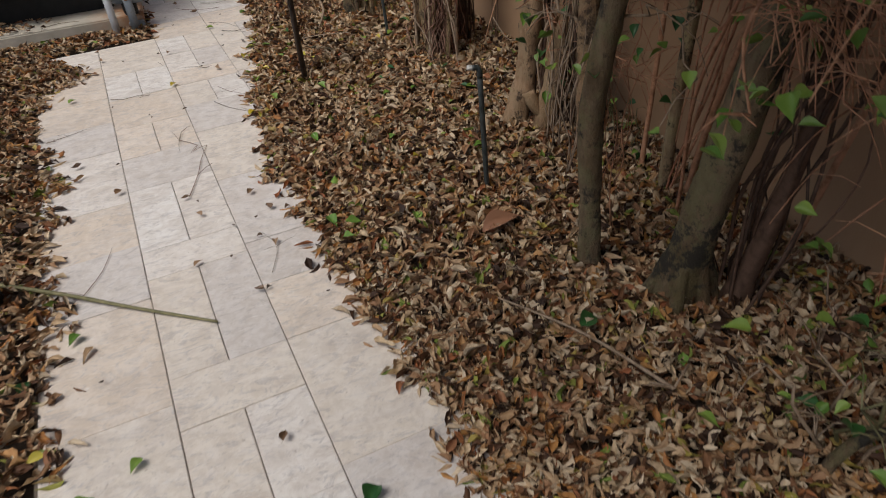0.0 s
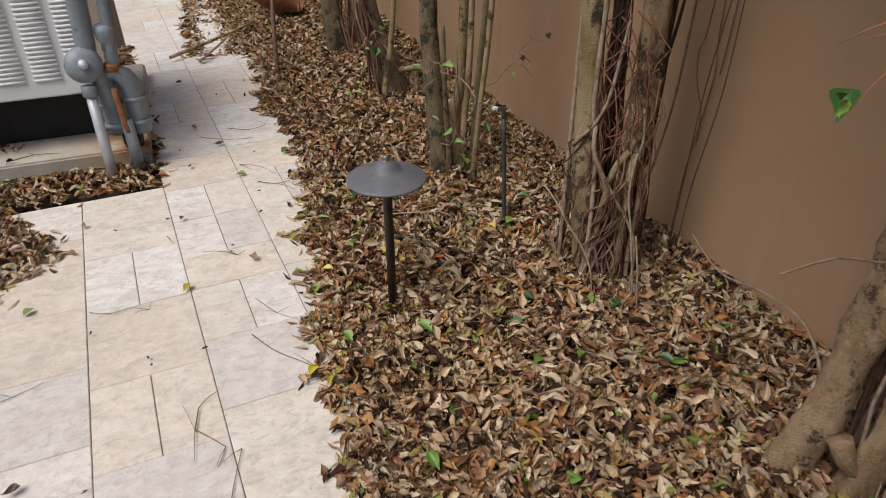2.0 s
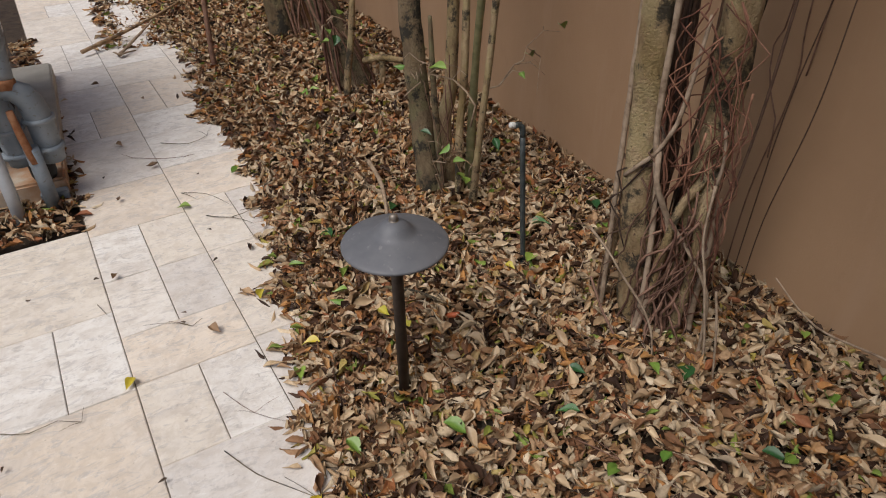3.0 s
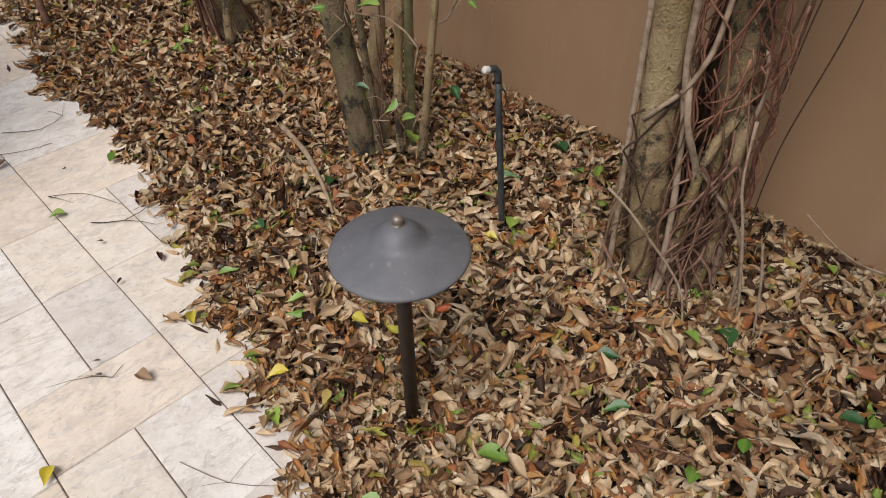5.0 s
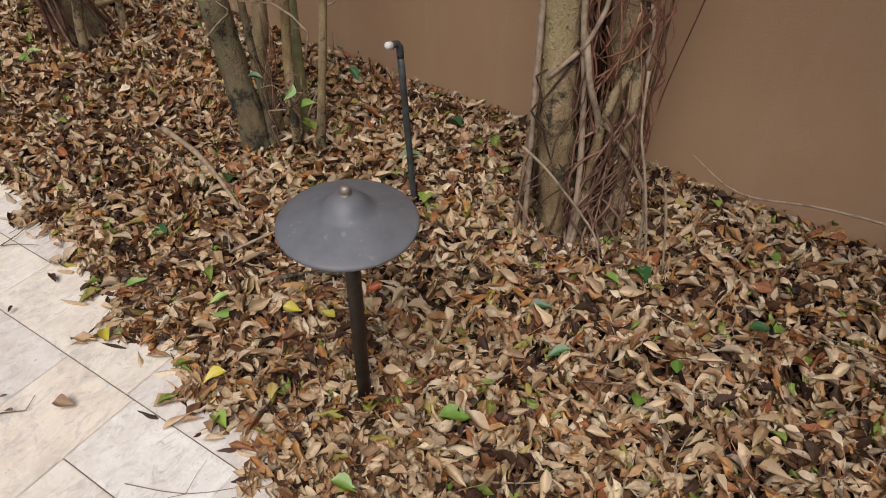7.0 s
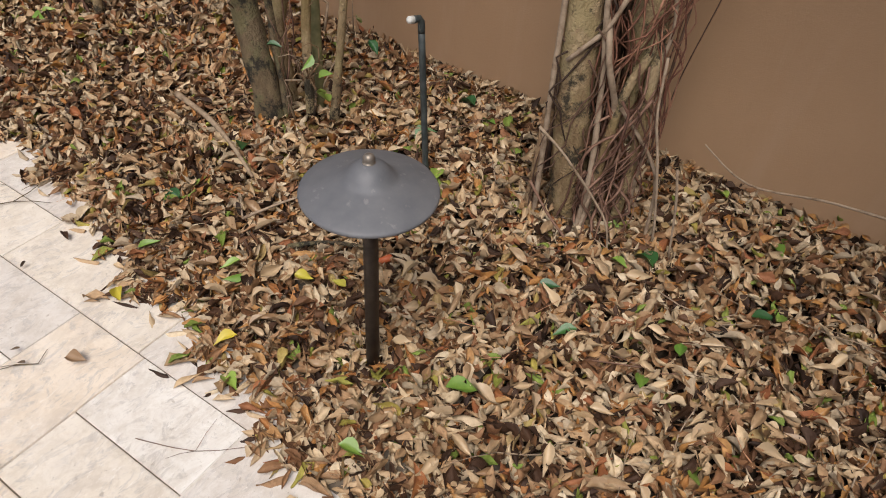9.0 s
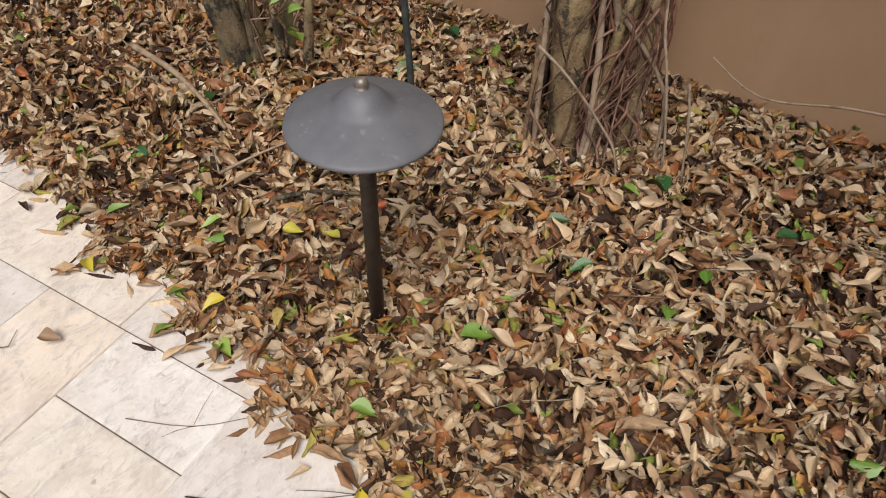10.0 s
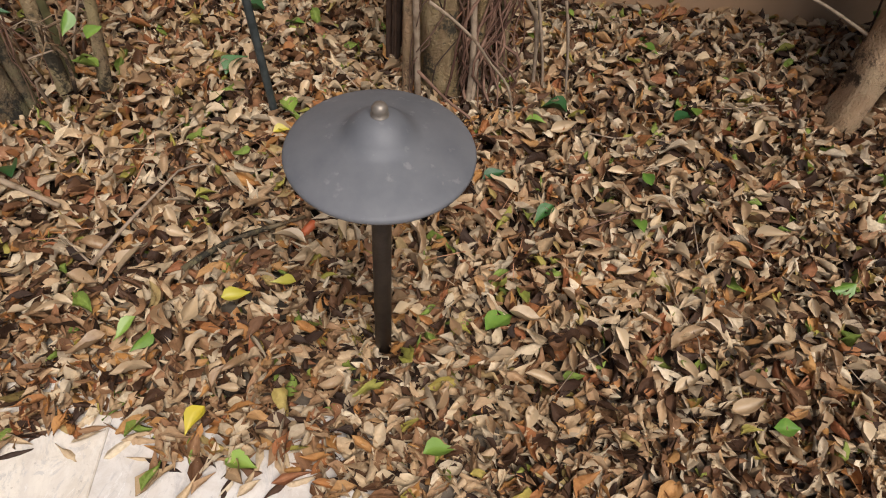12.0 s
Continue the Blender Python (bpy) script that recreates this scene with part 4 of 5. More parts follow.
# the base lies in shadow; that shade is put into its black colour
part("base", block((-2.35, 1.69, 0.042), (-0.80, 2.45, 0.277), 0.006), BLACK, gen, "recessed base, its shade put in as black", False)
part("cabinet", block((-2.4, 1.522, 0.276), (-0.765, 2.5, 1.05), 0.008), WHITE, gen, "", False)
part("lid", block((-2.43, 1.50, 1.052), (-0.745, 2.53, 1.10), 0.012), WHITE, gen, "", False)
SLAT = data_of("slat", tube([(-0.049, 0, 0), (0.049, 0, 0)], 0.0062, 8, 0, 0.2), WHITE)
for c in range(9):
    for row in range(34):
        s = new("slat", SLAT)
        s.parent = gen
        s.location = (-0.835 - 0.13 * c, 1.519, 0.352 + 0.0185 * row)

gas = empty("gas_regulator", (0, 0, 0), "grey gas regulator and pipes on two legs", "gas meter")
part("pipe", tube([(-0.775, 1.40, 0.95), (-0.772, 1.40, 0.7), (-0.785, 1.40, 0.5), (-0.79, 1.40, 0.44)], 0.037, 18, 0, 0.1), PIPE_GREY, gas, "thick grey upright pipe")
part("diaphragm", turned([(0.0, -0.03), (0.045, -0.03), (0.068, -0.012), (0.070, 0.0), (0.068, 0.012), (0.05, 0.026), (0.03, 0.032), (0.0, 0.034)], 28, (-0.805, 1.36, 0.438), (0.12, -0.95, 0.3)), PIPE_GREY, gas, "round grey regulator body")
part("vent_cap", turned([(0.0, 0.0), (0.019, 0.0), (0.019, 0.024), (0.015, 0.03), (0.0, 0.03)], 16, (-0.803, 1.33, 0.447), (0.12, -0.95, 0.3)), PIPE_LIGHT, gas, "pale round cap")
part("pipe", tube([(-0.672, 1.40, 0.95), (-0.685, 1.40, 0.6), (-0.70, 1.40, 0.48), (-0.712, 1.40, 0.36)], 0.026, 16, 0, 0.1), PIPE_GREY, gas)
part("union", turned([(0.026, 0.0), (0.038, 0.006), (0.040, 0.03), (0.034, 0.06), (0.022, 0.075), (0.022, 0.10)], 10, (-0.700, 1.40, 0.575), (-0.1, 0, -1)), PIPE_GREY, gas, "wide pipe union")
part("nut", turned([(0.0, 0.0), (0.032, 0.0), (0.034, 0.006), (0.034, 0.03), (0.0, 0.032)], 6, (-0.710, 1.395, 0.425), (-0.1, 0, -1)), RUST, gas, "rusty hexagonal nut")
part("elbow", tube([(-0.785, 1.39, 0.435), (-0.765, 1.39, 0.38), (-0.755, 1.41, 0.32), (-0.752, 1.42, 0.22), (-0.75, 1.43, 0.13)], [0.03, 0.036, 0.042, 0.042, 0.040], 18, 0, 0.03), PIPE_GREY, gas)
part("elbow", tube([(-0.76, 1.40, 0.385), (-0.715, 1.40, 0.395), (-0.675, 1.41, 0.36), (-0.658, 1.42, 0.29), (-0.658, 1.43, 0.12)], [0.03, 0.034, 0.040, 0.042, 0.040], 18, 0, 0.03), PIPE_GREY, gas)
for x, z in ((-0.753, 0.255), (-0.751, 0.165), (-0.658, 0.27), (-0.658, 0.17)):
    part("flange", turned([(0.042, -0.008), (0.050, -0.006), (0.051, 0.006), (0.042, 0.009)], 20, (x, 1.422, z)), PIPE_GREY, gas)
part("cap", turned([(0.0, 0.042), (0.036, 0.042), (0.042, 0.06), (0.042, 0.14), (0.0, 0.142)], 18, (-0.705, 1.47, 0.0)), BLACK, gas, "black pipe foot")
part("strap", tube([(-0.722, 1.355, 0.335), (-0.716, 1.35, 0.24), (-0.708, 1.352, 0.15)], [0.011, 0.013, 0.012], 8, 0.1, 0.03), RUST, gas, "rusted steel strap")
part("leg", tube([(-0.805, 1.31, -0.07), (-0.806, 1.325, 0.1), (-0.808, 1.35, 0.345)], 0.021, 14, 0, 0.2), PIPE_LIGHT, gas, "pale straight leg pipe")
part("leg_sleeve", turned([(0.026, 0.0), (0.030, 0.004), (0.030, 0.04), (0.026, 0.045)], 14, (-0.808, 1.348, 0.315), (0, 0.08, 1)), PIPE_GREY, gas)
part("leg", tube([(-0.703, 1.375, -0.07), (-0.703, 1.37, 0.08), (-0.705, 1.365, 0.2)], 0.024, 14, 0, 0.2), PIPE_GREY, gas, "grey leg pipe")
part("foot_bracket", block((-0.735, 1.39, -0.04), (-0.648, 1.43, 0.012), 0.004), PIPE_GREY, gas, "flat steel bracket", False)

pipe_stub = empty("utility_pipe", (0, 0, 0), "grey utility pipe with a black foot among leaves", "pipe")
part("pipe", tube([(-1.155, -1.288, -0.06), (-1.2, -1.26, 0.18), (-1.26, -1.22, 0.45)], 0.014, 14, 0, 0.2), PIPE_LIGHT, pipe_stub)
part("foot", turned([(0.0, -0.06), (0.034, -0.06), (0.036, 0.05), (0.03, 0.07), (0.0, 0.072)], 18, (-1.20, -1.13, 0.0)), BLACK, pipe_stub, "black round foot")

# ---- fallen branches, sticks and twigs ----
def stick(name, pts, r, mat, label, sides=6, lump=0.15, forks=0, seed=0):
    rng = random.Random(seed)
    n = len(pts)
    bits = [tube(pts, [r * (1.0 - 0.5 * i / (n - 1)) for i in range(n)], sides, lump, 0.03)]
    for i in range(forks):
        a = Vector(rng.choice(pts))
        d = Vector((rng.gauss(0, 1), rng.gauss(0, 1), 0)).normalized() * rng.uniform(0.04, 0.1)
        bits.append(tube([a, a + d * 0.5 + Vector((0, 0, 0.004)), a + d], [r * 0.6, r * 0.5, r * 0.3], 4, 0, 0.03))
    return tagged(part(name, joined(*bits), mat), label, "stick" if r > 0.003 else "twig", "fallen twigs" if r <= 0.003 else "")


stick("fallen_stick", [(0.34, 1.05, 0.03), (0.315, 0.88, 0.034), (0.27, 0.73, 0.038), (0.215, 0.585, 0.036)], 0.0095, TWIG, "pale dry stick lying on the leaves")
stick("fallen_branch", [(-0.50, 2.97, 0.0), (-0.35, 3.08, 0.012), (-0.12, 3.28, 0.03), (0.10, 3.5, 0.05)], 0.012, BARK_TAN, "dead branch lying across the path edge", 8, 0.2, 4, 3)
stick("fallen_branch", [(-0.33, 2.85, -0.01), (-0.2, 3.05, 0.02), (-0.1, 3.25, 0.03)], 0.010, TWIG, "dead forked branch lying on the leaves", 6, 0.2, 3, 4)
stick("fallen_stick", [(-1.22, -1.03, -0.005), (-1.0, -1.19, -0.012), (-0.8, -1.35, -0.018), (-0.60, -1.505, -0.022)], 0.0075, TWIG_GREEN, "long straight greenish stick lying on the pavers")
stick("fallen_stick", [(0.10, 0.49, 0.028), (0.18, 0.455, 0.042), (0.31, 0.405, 0.046)], 0.0042, ROOT_PALE, "bleached white stick lying on the leaves", 6, 0.1, 2, 6)
stick("fallen_stick", [(0.10, 0.34, 0.03), (0.16, 0.28, 0.038), (0.23, 0.155, 0.04)], 0.0065, BARK_DARK, "dark curved stick lying on the leaves")
stick("fallen_stick", [(0.30, -2.28, 0.05), (0.22, -2.05, 0.05), (0.10, -1.82, 0.035)], 0.005, TWIG, "dry stick lying on the leaves", 6, 0.15, 3, 8)
PATH_TWIGS = [([(-0.605, -0.77), (-0.56, -0.62), (-0.535, -0.5), (-0.50, -0.385)], 0.0028), ([(-0.417, 0.042), (-0.37, -0.05), (-0.33, -0.1), (-0.273, -0.168)], 0.0022), ([(-0.60, -0.29), (-0.585, -0.21), (-0.578, -0.20)], 0.003), ([(-0.60, -0.28), (-0.56, -0.33), (-0.535, -0.365), (-0.56, -0.42)], 0.0022),
              ([(-0.86, 0.33), (-0.8, 0.30), (-0.74, 0.31), (-0.69, 0.28)], 0.002), ([(-1.12, -0.02), (-1.03, 0.01), (-0.96, 0.04)], 0.002), ([(-0.95, -1.2), (-0.9, -1.1), (-0.87, -0.98)], 0.002), ([(-0.42, -1.35), (-0.38, -1.22), (-0.41, -1.12)], 0.0016),
              ([(-0.3, 1.7), (-0.2, 1.64), (-0.12, 1.68)], 0.0025), ([(-0.42, 1.62), (-0.3, 1.55), (-0.2, 1.53)], 0.0022), ([(-0.25, 1.05), (-0.18, 1.0), (-0.1, 1.02)], 0.003), ([(-0.3, 1.25), (-0.22, 1.2), (-0.16, 1.08)], 0.0018), ([(-0.38, 0.22), (-0.33, 0.12), (-0.26, 0.05)], 0.0014), ([(-0.62, 0.72), (-0.6, 0.66)], 0.002), ([(-0.43, 0.53), (-0.4, 0.50), (-0.37, 0.52)], 0.002)]
for i, (pts, r) in enumerate(PATH_TWIGS):
    stick("fallen_twig", [(x, y, -0.027 + r) for x, y in pts], r * 0.6, BARK_DARK if i % 3 else ROOT, "thin dark twig fallen on the pale pavers", 5, 0.1, 2 if len(pts) > 2 else 0, 40 + i)
rng = random.Random(12)
for i in range(60):
    x, y = rng.uniform(-0.05, 0.9), rng.choice((rng.uniform(-0.9, 1.2), rng.uniform(-2.4, 3.0)))
    a, l = rng.uniform(0, 6.28), rng.uniform(0.06, 0.2)
    pts = []
    for k in range(5):
        px, py = x + math.cos(a) * l * (k / 4 - 0.5), y + math.sin(a) * l * (k / 4 - 0.5)
        pts.append((px + rng.gauss(0, 0.006), py + rng.gauss(0, 0.006), float(bed_top(px, py)) + 0.016 + rng.uniform(-0.004, 0.01)))
    if -0.1 < x < 0.93:
        stick("fallen_twig", pts, rng.uniform(0.001, 0.0019), rng.choice((ROOT_PALE, ROOT, TWIG, TWIG_RED)), "thin dry twig lying on the leaves", 5, 0, 1, i)
sheath = leaf_shape(np.array([0.5]), np.array([0.3]), np.array([0.5]), np.array([1.2]), np.array([0.06]), np.array([0.8]), np.array([1.0]), np.linspace(0, 1, 12))
me = leaves_mesh("dry_palm_sheath", np.einsum("nij,nktj->nkti", turn_matrices(np.array([0.9]), np.array([0.3]), np.array([0.5])), sheath) + np.array([0.24, 3.72, 0.08]), RUST)
sheath_ob = tagged(part("dry_palm_sheath", me, None), "large dry orange-brown sheath on the leaves", "dead leaf")
sol = sheath_ob.modifiers.new("thick", "SOLIDIFY")
sol.thickness = 0.006
big = leaf_shape(np.array([0.15]), np.array([0.055]), np.array([0.2]), np.array([-0.5]), np.array([0.03]), np.array([0.2]), np.array([1.0]), np.linspace(0, 1, 12))
me = leaves_mesh("large_dry_leaf", np.einsum("nij,nktj->nkti", turn_matrices(np.array([-1.45]), np.array([0.0]), np.array([0.15])), big) + np.array([0.262, -1.528, 0.048]), make_leaf("large_brown_leaf", (0.25, 0.12, 0.065), (0.30, 0.15, 0.085)))
tagged(part("large_dry_leaf", me, None), "large reddish brown oval dry leaf on the litter", "dead leaf")

# ---- single green and yellow leaves fallen here and there ----
GREENS = [(-0.085, 1.306), (-0.308, 1.138), (0.294, 0.705), (-0.028, 0.374), (-0.2, 0.183), (-0.166, -0.098), (0.823, 0.38), (0.79, 0.276), (0.627, 0.373), (0.511, 0.241), (0.624, -0.188), (0.373, -0.463), (0.58, -0.587), (0.901, -0.342),
          (0.386, 1.787), (0.565, -0.295), (0.517, -0.258), (-0.072, 0.606), (-1.029, 0.396), (-0.269, -0.739), (-0.114, -0.951), (0.562, -0.565), (0.394, -1.054), (0.161, -0.776), (-0.1, -0.617), (-0.829, -1.913), (-0.969, -1.407), (0.382, -2.208),
          (0.257, -2.008), (-0.166, -1.31), (-0.376, -2.207), (-1.079, -1.543), (-0.938, -1.965), (0.362, -0.174), (0.273, -0.263), (0.042, -0.182), (0.774, -0.52), (-0.012, 0.399), (0.054, 0.692), (0.264, -0.431), (0.33, 1.75), (-0.13, -1.25), (-0.19, -1.2), (0.05, -1.35)]
YELLOWS = [(0.438, 0.24), (0.084, 0.171), (-0.144, 0.262), (-0.198, 0.546), (-0.251, -0.24), (0.185, -0.998), (-1.043, -1.8), (-0.575, 0.35), (0.055, 0.24), (-0.28, -0.18)]
BROWNS = [(-0.511, -1.976), (-0.585, -0.916), (-0.62, -1.2), (-0.47, -1.42), (-0.84, -0.62), (-1.02, -0.72), (-0.35, 0.45), (-0.56, 0.83), (-0.62, -0.78), (-0.45, 1.75), (-0.5, 1.3), (-0.36, 1.5), (-0.30, 2.2), (-0.48, 2.5), (-0.9, 0.9), (-0.99, -0.33), (-0.38, -1.2), (-0.36, -0.98), (-0.4, -0.85)]
CRUMBS = [(-1.04, -0.21), (-0.84, -0.39), (-0.58, -0.83), (-1.09, -0.03), (-0.69, 0.0), (-0.55, 0.02), (-0.85, 0.21), (-0.42, 0.52), (-0.53, 1.49), (-0.22, 1.35), (-0.61, 0.84), (-0.79, 0.82), (-0.44, -1.42), (-0.29, -1.52), (-0.41, -1.03), (-0.42, -1.14), (-0.49, -1.04), (-0.52, -1.22), (-0.3, -1.01), (-0.9, -1.61), (-0.7, 0.04), (-0.26, 0.95), (-0.28, 0.77), (-0.41, 0.56)]
rng = random.Random(77)
POOLS = {"green": (FRESH + FRESH_DARK[:2], "fresh green leaf fallen on the dry litter"), "yellow": (leaf_pool("fallen_leaf", YELLOW_LEAF, 5, 8, (0.045, 0.065), 0.5, 0.5, 0.25), "yellow leaf fallen among brown ones"), "brown": (leaf_pool("fallen_leaf", make_leaf("dead_leaf", (0.10, 0.055, 0.03), (0.36, 0.23, 0.13)), 8, 9, (0.04, 0.065), 0.45, 1.6, 0.5, 0.12), "curled brown leaf on the pale pavers"), "crumb": (leaf_pool("fallen_leaf", make_leaf("leaf_crumb", (0.05, 0.035, 0.025), (0.16, 0.10, 0.06)), 6, 19, (0.02, 0.036), 0.36, 2.0, 0.9, 0.2), "dark shrivelled leaf scrap on the pale pavers")}
for kind, spots in (("green", GREENS), ("yellow", YELLOWS), ("brown", BROWNS), ("crumb", CRUMBS)):
    for x, y in spots:
        on_bed = x > np.interp(y, EDGE_Y, EDGE_X)
        z = float(bed_top(x, y)) + 0.018 if on_bed else -0.02
        ob = tagged(new("fallen_leaf", rng.choice(POOLS[kind][0])), POOLS[kind][1], "leaf", kind + " fallen leaves")
        ob.matrix_world = pose(x, y, z, rng.uniform(-18, 18) if on_bed else rng.uniform(-5, 5), rng.uniform(-18, 18) if on_bed else rng.uniform(-5, 5), rng.uniform(0, 360)) @ Matrix.Scale(rng.uniform(0.68, 0.92), 4)
tagged(part("plastic_stub", turned([(0.0, 0.0), (0.008, 0.0), (0.008, 0.035), (0.006, 0.038), (0.0, 0.038)], 12, (0.195, 0.165, 0.022), (0.8, -0.6, 0.25)), LABEL_RED), "small orange plastic stub among the leaves", "debris")


# ---- paved path ----
def build_path():
    turn = pose(0, 0, 0, 0, 0, math.degrees(math.atan(SLOPE)))
    bed = tagged(part("pavement", block((-1.16, -4.9, -0.06), (-0.545, 1.19, -0.0345)), SAND, smooth=False), "pale travertine paver path strewn with twigs", "path", kind="structure")
    far = part("joint_bed", block((-0.5449, -4.9, -0.06), (0.225, 8.0, -0.0345)), SAND, bed, smooth=False)
    bed.matrix_world = turn
    shapes = {}
    rng = random.Random(4)

    def paver(u0, u1, v0, v1):
        key = round(u1 - u0, 3), round(v1 - v0, 3)
        if key not in shapes:
            g, hx, hy = 0.0013, key[0] / 2, key[1] / 2
            shapes[key] = data_of("paver", block((-hx + g, -hy + g * 0.25, -0.026), (hx - g, hy - g * 0.25, 0.0), 0.0014), TRAVERTINE, False)
        p = new("paver", shapes[key])
        p.parent = bed
        p.matrix_local = pose((u0 + u1) / 2, (v0 + v1) / 2, -0.0305 + rng.uniform(-0.0008, 0.0008), rng.gauss(0, 0.07), rng.gauss(0, 0.07), 0)

    def course(u0, rows, lo, hi):
        for v1, v0, split in rows:
            if v0 < lo or v1 > hi:
                continue
            if split:
                paver(u0, u0 + 0.1525, v0, v1)
                paver(u0 + 0.1525, u0 + 0.305, v0, v1)
            else:
                paver(u0, u0 + 0.305, v0, v1)

    def more(rows, stop, sizes, splits):
        v, i = rows[-1][1], 0
        while v > stop:
            s = sizes[i % len(sizes)]
            rows.append((v, v - s, splits[i % len(splits)]))
            v, i = v - s, i + 1
        return rows

    two = [(1.19, 0.71, False), (0.71, 0.37, True), (0.37, 0.02, False), (0.02, -0.29, True), (-0.29, -0.57, False), (-0.57, -1.0, True), (-1.0, -1.16, False), (-1.16, -1.62, True), (-1.62, -1.8, False), (-1.8, -2.11, True)]
    three = [(8.0, 7.7, False)]
    more(three, 1.75, (0.305, 0.457, 0.305, 0.305), (False, True, False))
    three[-1] = (three[-1][0], 1.46, False)
    three += [(1.46, 1.14, False), (1.14, 0.86, True), (0.86, 0.58, True), (0.58, 0.38, False), (0.38, 0.10, True), (0.10, -0.2, False), (-0.2, -0.66, False), (-0.66, -1.12, False), (-1.12, -1.36, False), (-1.36, -1.62, False), (-1.62, -2.07, False)]
    one = [(1.19, 0.885, False)]
    four = [(8.0, 7.6, False)]
    more(four, 1.9, (0.457, 0.305, 0.39, 0.305), (False, False, True))
    four[-1] = (four[-1][0], 1.5, False)
    four += [(1.5, 1.2, False), (1.2, 0.86, True), (0.86, 0.40, False)]
    paver(-0.238, -0.0855, -0.05, 0.40)
    five = [(v1, v0, False) for v1, v0, _ in four if v0 > 1.1]
    for v1, v0, _ in five:
        paver(0.067, 0.2195, v0, v1)
    course(-0.848, more(two, -4.2, (0.305, 0.457, 0.16), (False, True)), -5.2, 1.2)
    course(-0.543, more(three, -4.2, (0.457, 0.305, 0.25), (False, False)), -5.2, 8.1)
    course(-1.153, more(one, -4.2, (0.457, 0.305, 0.305), (False,)), -5.2, 1.2)
    course(-0.238, four, -0.4, 8.1)


build_path()


# ---- the leaf litter ----
def scatter(count, seed, box, inside, density):
    r = np.random.RandomState(seed)
    x, y = r.uniform(box[0], box[1], count), r.uniform(box[2], box[3], count)
    keep = inside(x, y, r) & (r.random_sample(count) < density(x, y))
    return x[keep], y[keep], r


def rag(x, y):
    return 0.022 * np.sin(y * 23 + x * 7) + 0.016 * np.sin(y * 51 + 1.3) + 0.010 * np.sin(y * 97)


def right_depth(x, y):
    return x - np.interp(y, EDGE_Y, EDGE_X) - rag(x, y)


def left_depth(x, y):
    d = np.interp(y, LEFT_Y, LEFT_X) - x + rag(x, y)
    pocket = np.minimum(np.minimum(y - 1.165, 1.43 - y), -0.628 - x)
    strip = np.minimum(np.minimum(y - 1.42, 0.09 - np.abs(x + 0.66 + SLOPE * (y - 1.2))), 8 - y) - 0.04
    return np.maximum(np.where(y < 1.15, d, -1.0), np.maximum(pocket, strip))


def litter_layer(seed, box, per_m2, depth, top, lift, tilt, curl, stations, size, across=3):
    area = (box[1] - box[0]) * (box[3] - box[2])
    def inside(x, y, r):
        d = depth(x, y)
        return (d > 0.008) | ((d > -0.07) & (r.random_sample(len(x)) < 0.24 * np.exp(np.minimum(d, 0) / 0.022)))
    x, y, r = scatter(int(per_m2 * area), seed, box, inside, lambda x, y: np.ones_like(x))
    n = len(x)
    d = depth(x, y)
    thick = np.clip(d / 0.16, 0, 1)
    low = -0.024
    z = low + (top(x, y) - low) * thick + (lift + r.normal(0, 0.004, n)) * np.clip(d / 0.05, 0.12, 1)
    flat = np.clip(d / 0.05, 0.25, 1)
    L = r.uniform(*size, n)
    pts = leaf_shape(L, L * r.uniform(0.22, 0.40, n), (0.3 + np.abs(r.normal(0.0, 1.1, n))) * np.where(r.random_sample(n) < 0.45, -1, 1), r.normal(0, curl, n) * flat, r.uniform(0, 0.34, n), r.normal(0, 1.5, n) * flat, r.uniform(0, 6.3, n), np.linspace(0, 1, stations), across, 0.3)
    M = turn_matrices(r.uniform(0, 6.3, n), r.normal(0, tilt, n) * flat, r.normal(0, tilt, n) * flat)
    pts = np.einsum("nij,nktj->nkti", M, pts) + np.stack([x, y, z], -1)[:, None, None, :]
    pts[..., 0] = np.where(x[:, None, None] < 0.975, np.minimum(pts[..., 0], 0.976), pts[..., 0])
    return pts


def left_top(x, y):
    return np.full_like(x, -0.012) + 0.01 * np.sin(x * 8) * np.sin(y * 9)


NEAR, FAR = (-0.45, 0.985, -3.3, 2.1), (-0.55, 0.985, 2.1, 6.5)
LEFT = (-2.0, -0.55, -3.4, 3.4)
near = [litter_layer(201, NEAR, 1200, right_depth, bed_top, -0.014, 0.25, 0.9, 5, (0.04, 0.07), 5),
        litter_layer(202, NEAR, 2800, right_depth, bed_top, -0.005, 0.5, 1.4, 5, (0.03, 0.064), 5),
        litter_layer(203, NEAR, 3500, right_depth, bed_top, 0.008, 0.55, 1.5, 7, (0.027, 0.066), 5)]
near.append(litter_layer(204, NEAR, 2200, lambda x, y: np.minimum(right_depth(x, y), 0.26 - right_depth(x, y)), bed_top, 0.004, 0.4, 1.5, 5, (0.032, 0.064), 5))
litter = tagged(part("leaf_litter", leaves_mesh("leaf_litter", np.concatenate(near[:2] + near[3:]), LITTER), None), "deep bed of curled brown fallen leaves", "leaves", kind="stuff")
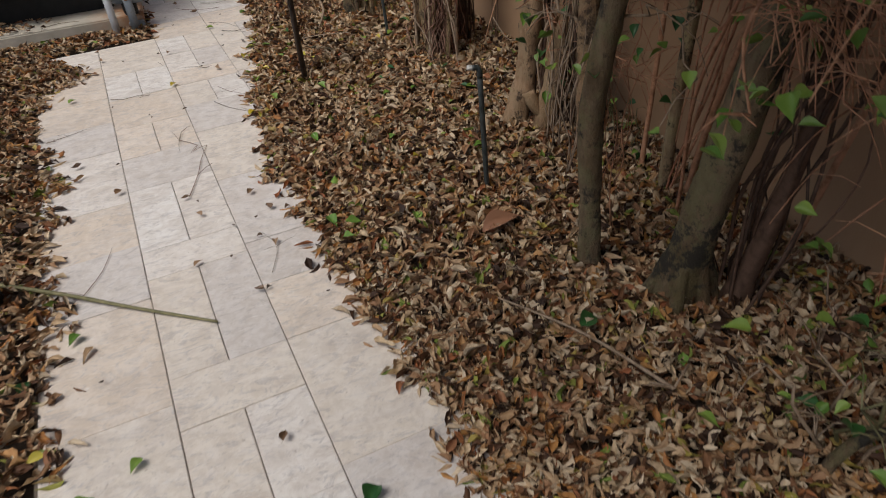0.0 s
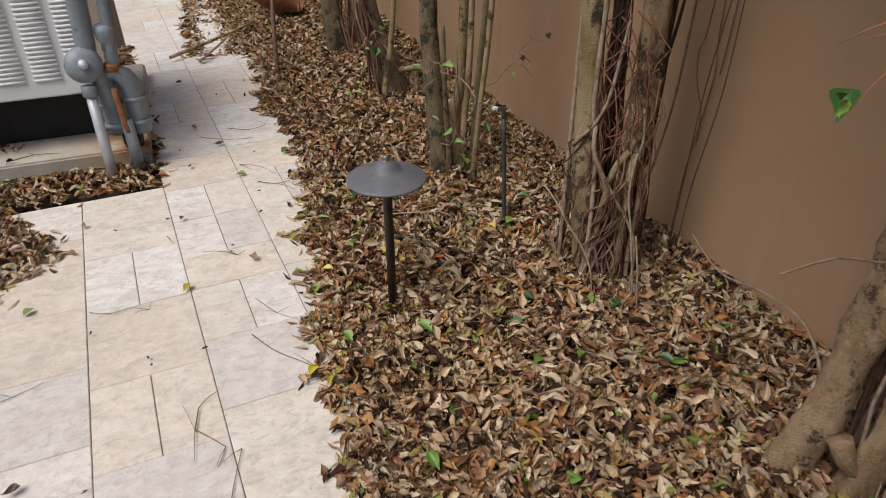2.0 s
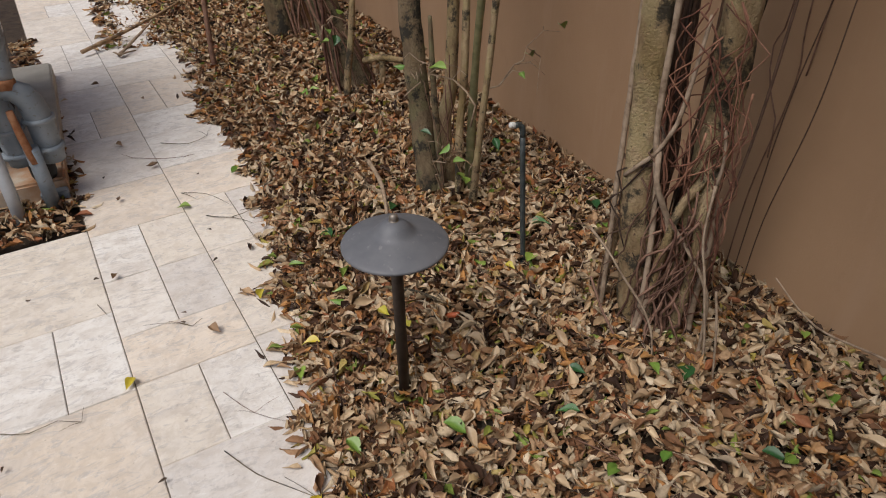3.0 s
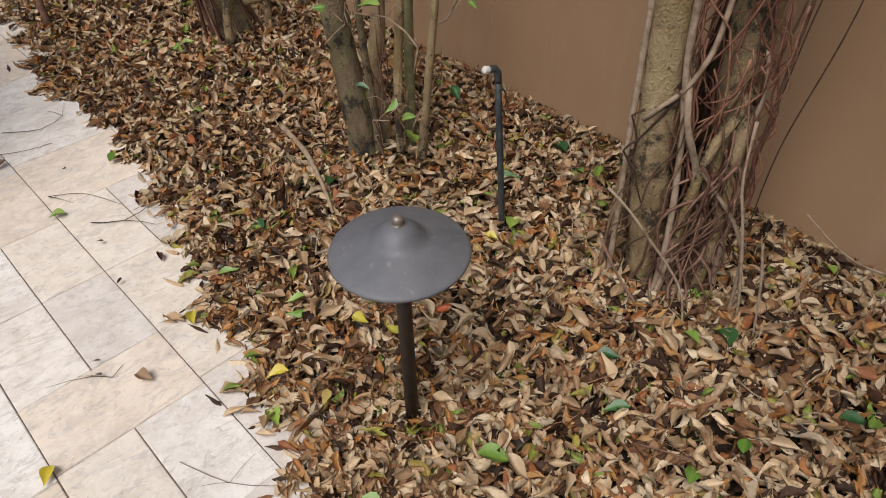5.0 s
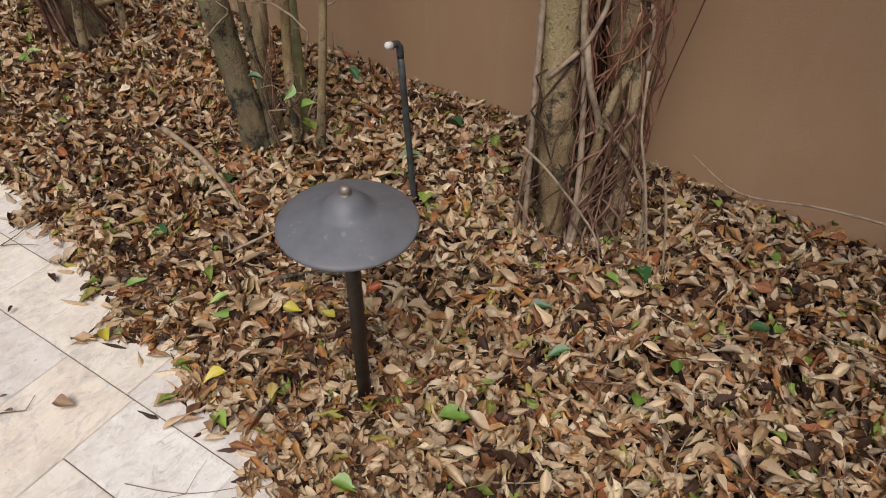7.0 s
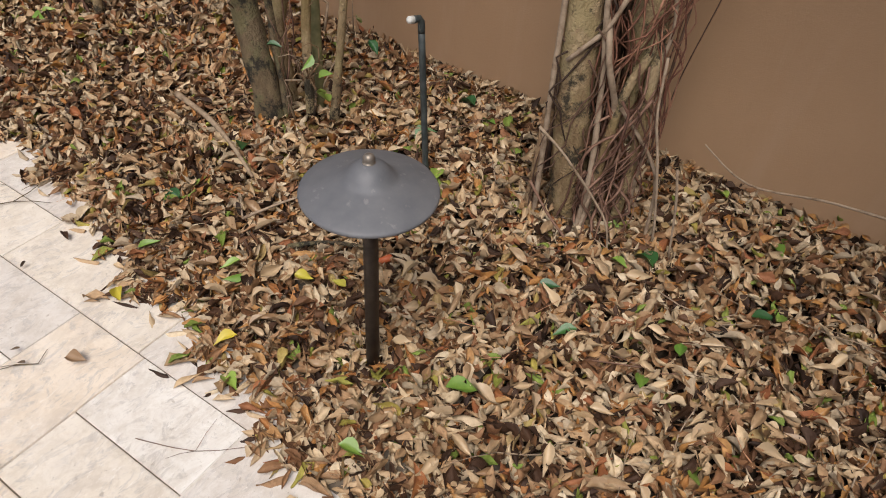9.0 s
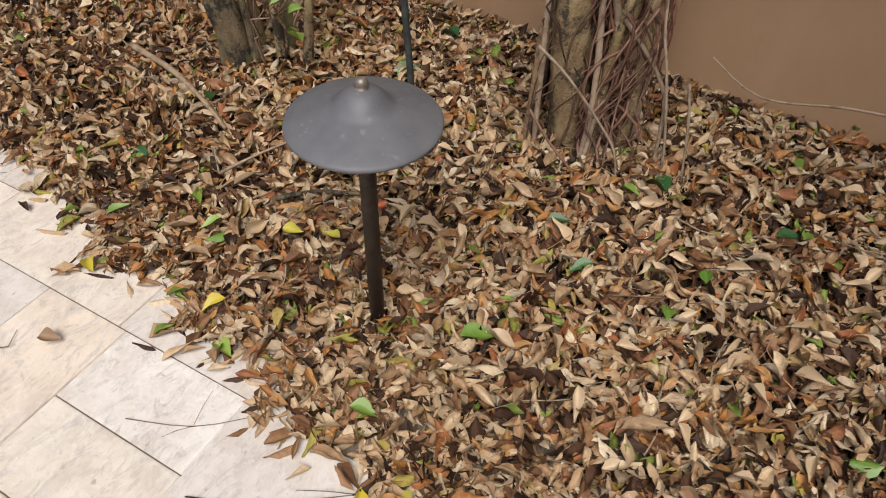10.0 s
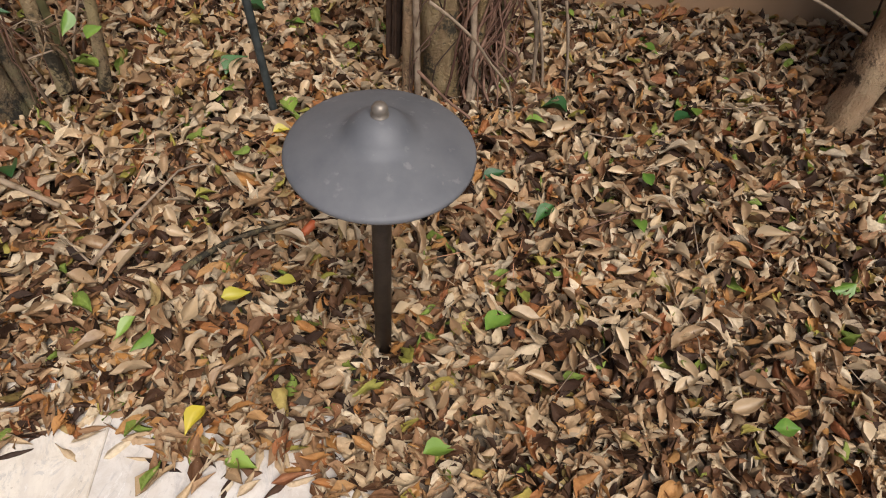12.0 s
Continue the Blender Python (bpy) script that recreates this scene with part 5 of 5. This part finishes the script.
tagged(part("top_leaf_litter", leaves_mesh("top_leaf_litter", near[2], LITTER), None), "loose curled brown leaves on top of the bed", "leaves", kind="stuff")
far = [litter_layer(211, FAR, 900, right_depth, bed_top, -0.006, 0.25, 0.9, 5, (0.045, 0.075), 5), litter_layer(212, FAR, 2100, right_depth, bed_top, 0.008, 0.5, 1.6, 5, (0.032, 0.064), 5)]
tagged(part("leaf_litter", leaves_mesh("leaf_litter", np.concatenate(far), LITTER), None), "brown fallen leaves further along the wall", "leaves", kind="stuff")
left = [litter_layer(221, LEFT, 900, left_depth, left_top, -0.006, 0.25, 0.9, 5, (0.045, 0.075), 5), litter_layer(222, LEFT, 2100, left_depth, left_top, 0.006, 0.5, 1.6, 5, (0.032, 0.064), 5)]
tagged(part("leaf_litter", leaves_mesh("leaf_litter", np.concatenate(left), LITTER), None), "brown and greenish fallen leaves beside the pavers", "leaves", kind="stuff")

PAD_LEAVES = litter_layer(231, (-1.75, -1.15, 1.44, 1.66), 900, lambda x, y: np.minimum(-1.2 - x + 0.05 * np.sin(y * 40), 0.04), lambda x, y: np.full_like(x, 0.05), 0.004, 0.25, 1.2, 5, (0.035, 0.06), 5)
PAD_LEAVES[..., 2] += 0.062
tagged(part("leaf_litter", leaves_mesh("leaf_litter", PAD_LEAVES, LITTER), None), "a few brown leaves blown onto the concrete pad", "leaves", kind="stuff")
stick("fallen_twig", [(-1.2, 1.47, 0.047), (-1.1, 1.5, 0.05), (-1.0, 1.49, 0.046)], 0.002, BARK_DARK, "thin twig lying on the concrete pad", 5, 0.1, 2, 99)

# the leaves on top round the lamp, one by one
TOP = leaf_pool("leaf", DRY_LEAF, 24, 15, (0.04, 0.068), 0.34, 1.3, 0.9, 0.3)
rng = random.Random(5)
for i in range(280):
    x, y = rng.uniform(-0.12, 0.8), rng.uniform(-0.75, 0.6)
    if math.hypot(x, y) < 0.03:
        continue
    ob = part("leaf", rng.choice(TOP), None, litter)
    ob.matrix_local = pose(x, y, float(bed_top(x, y)) + 0.018, rng.gauss(0, 20), rng.gauss(0, 20), rng.uniform(0, 360))
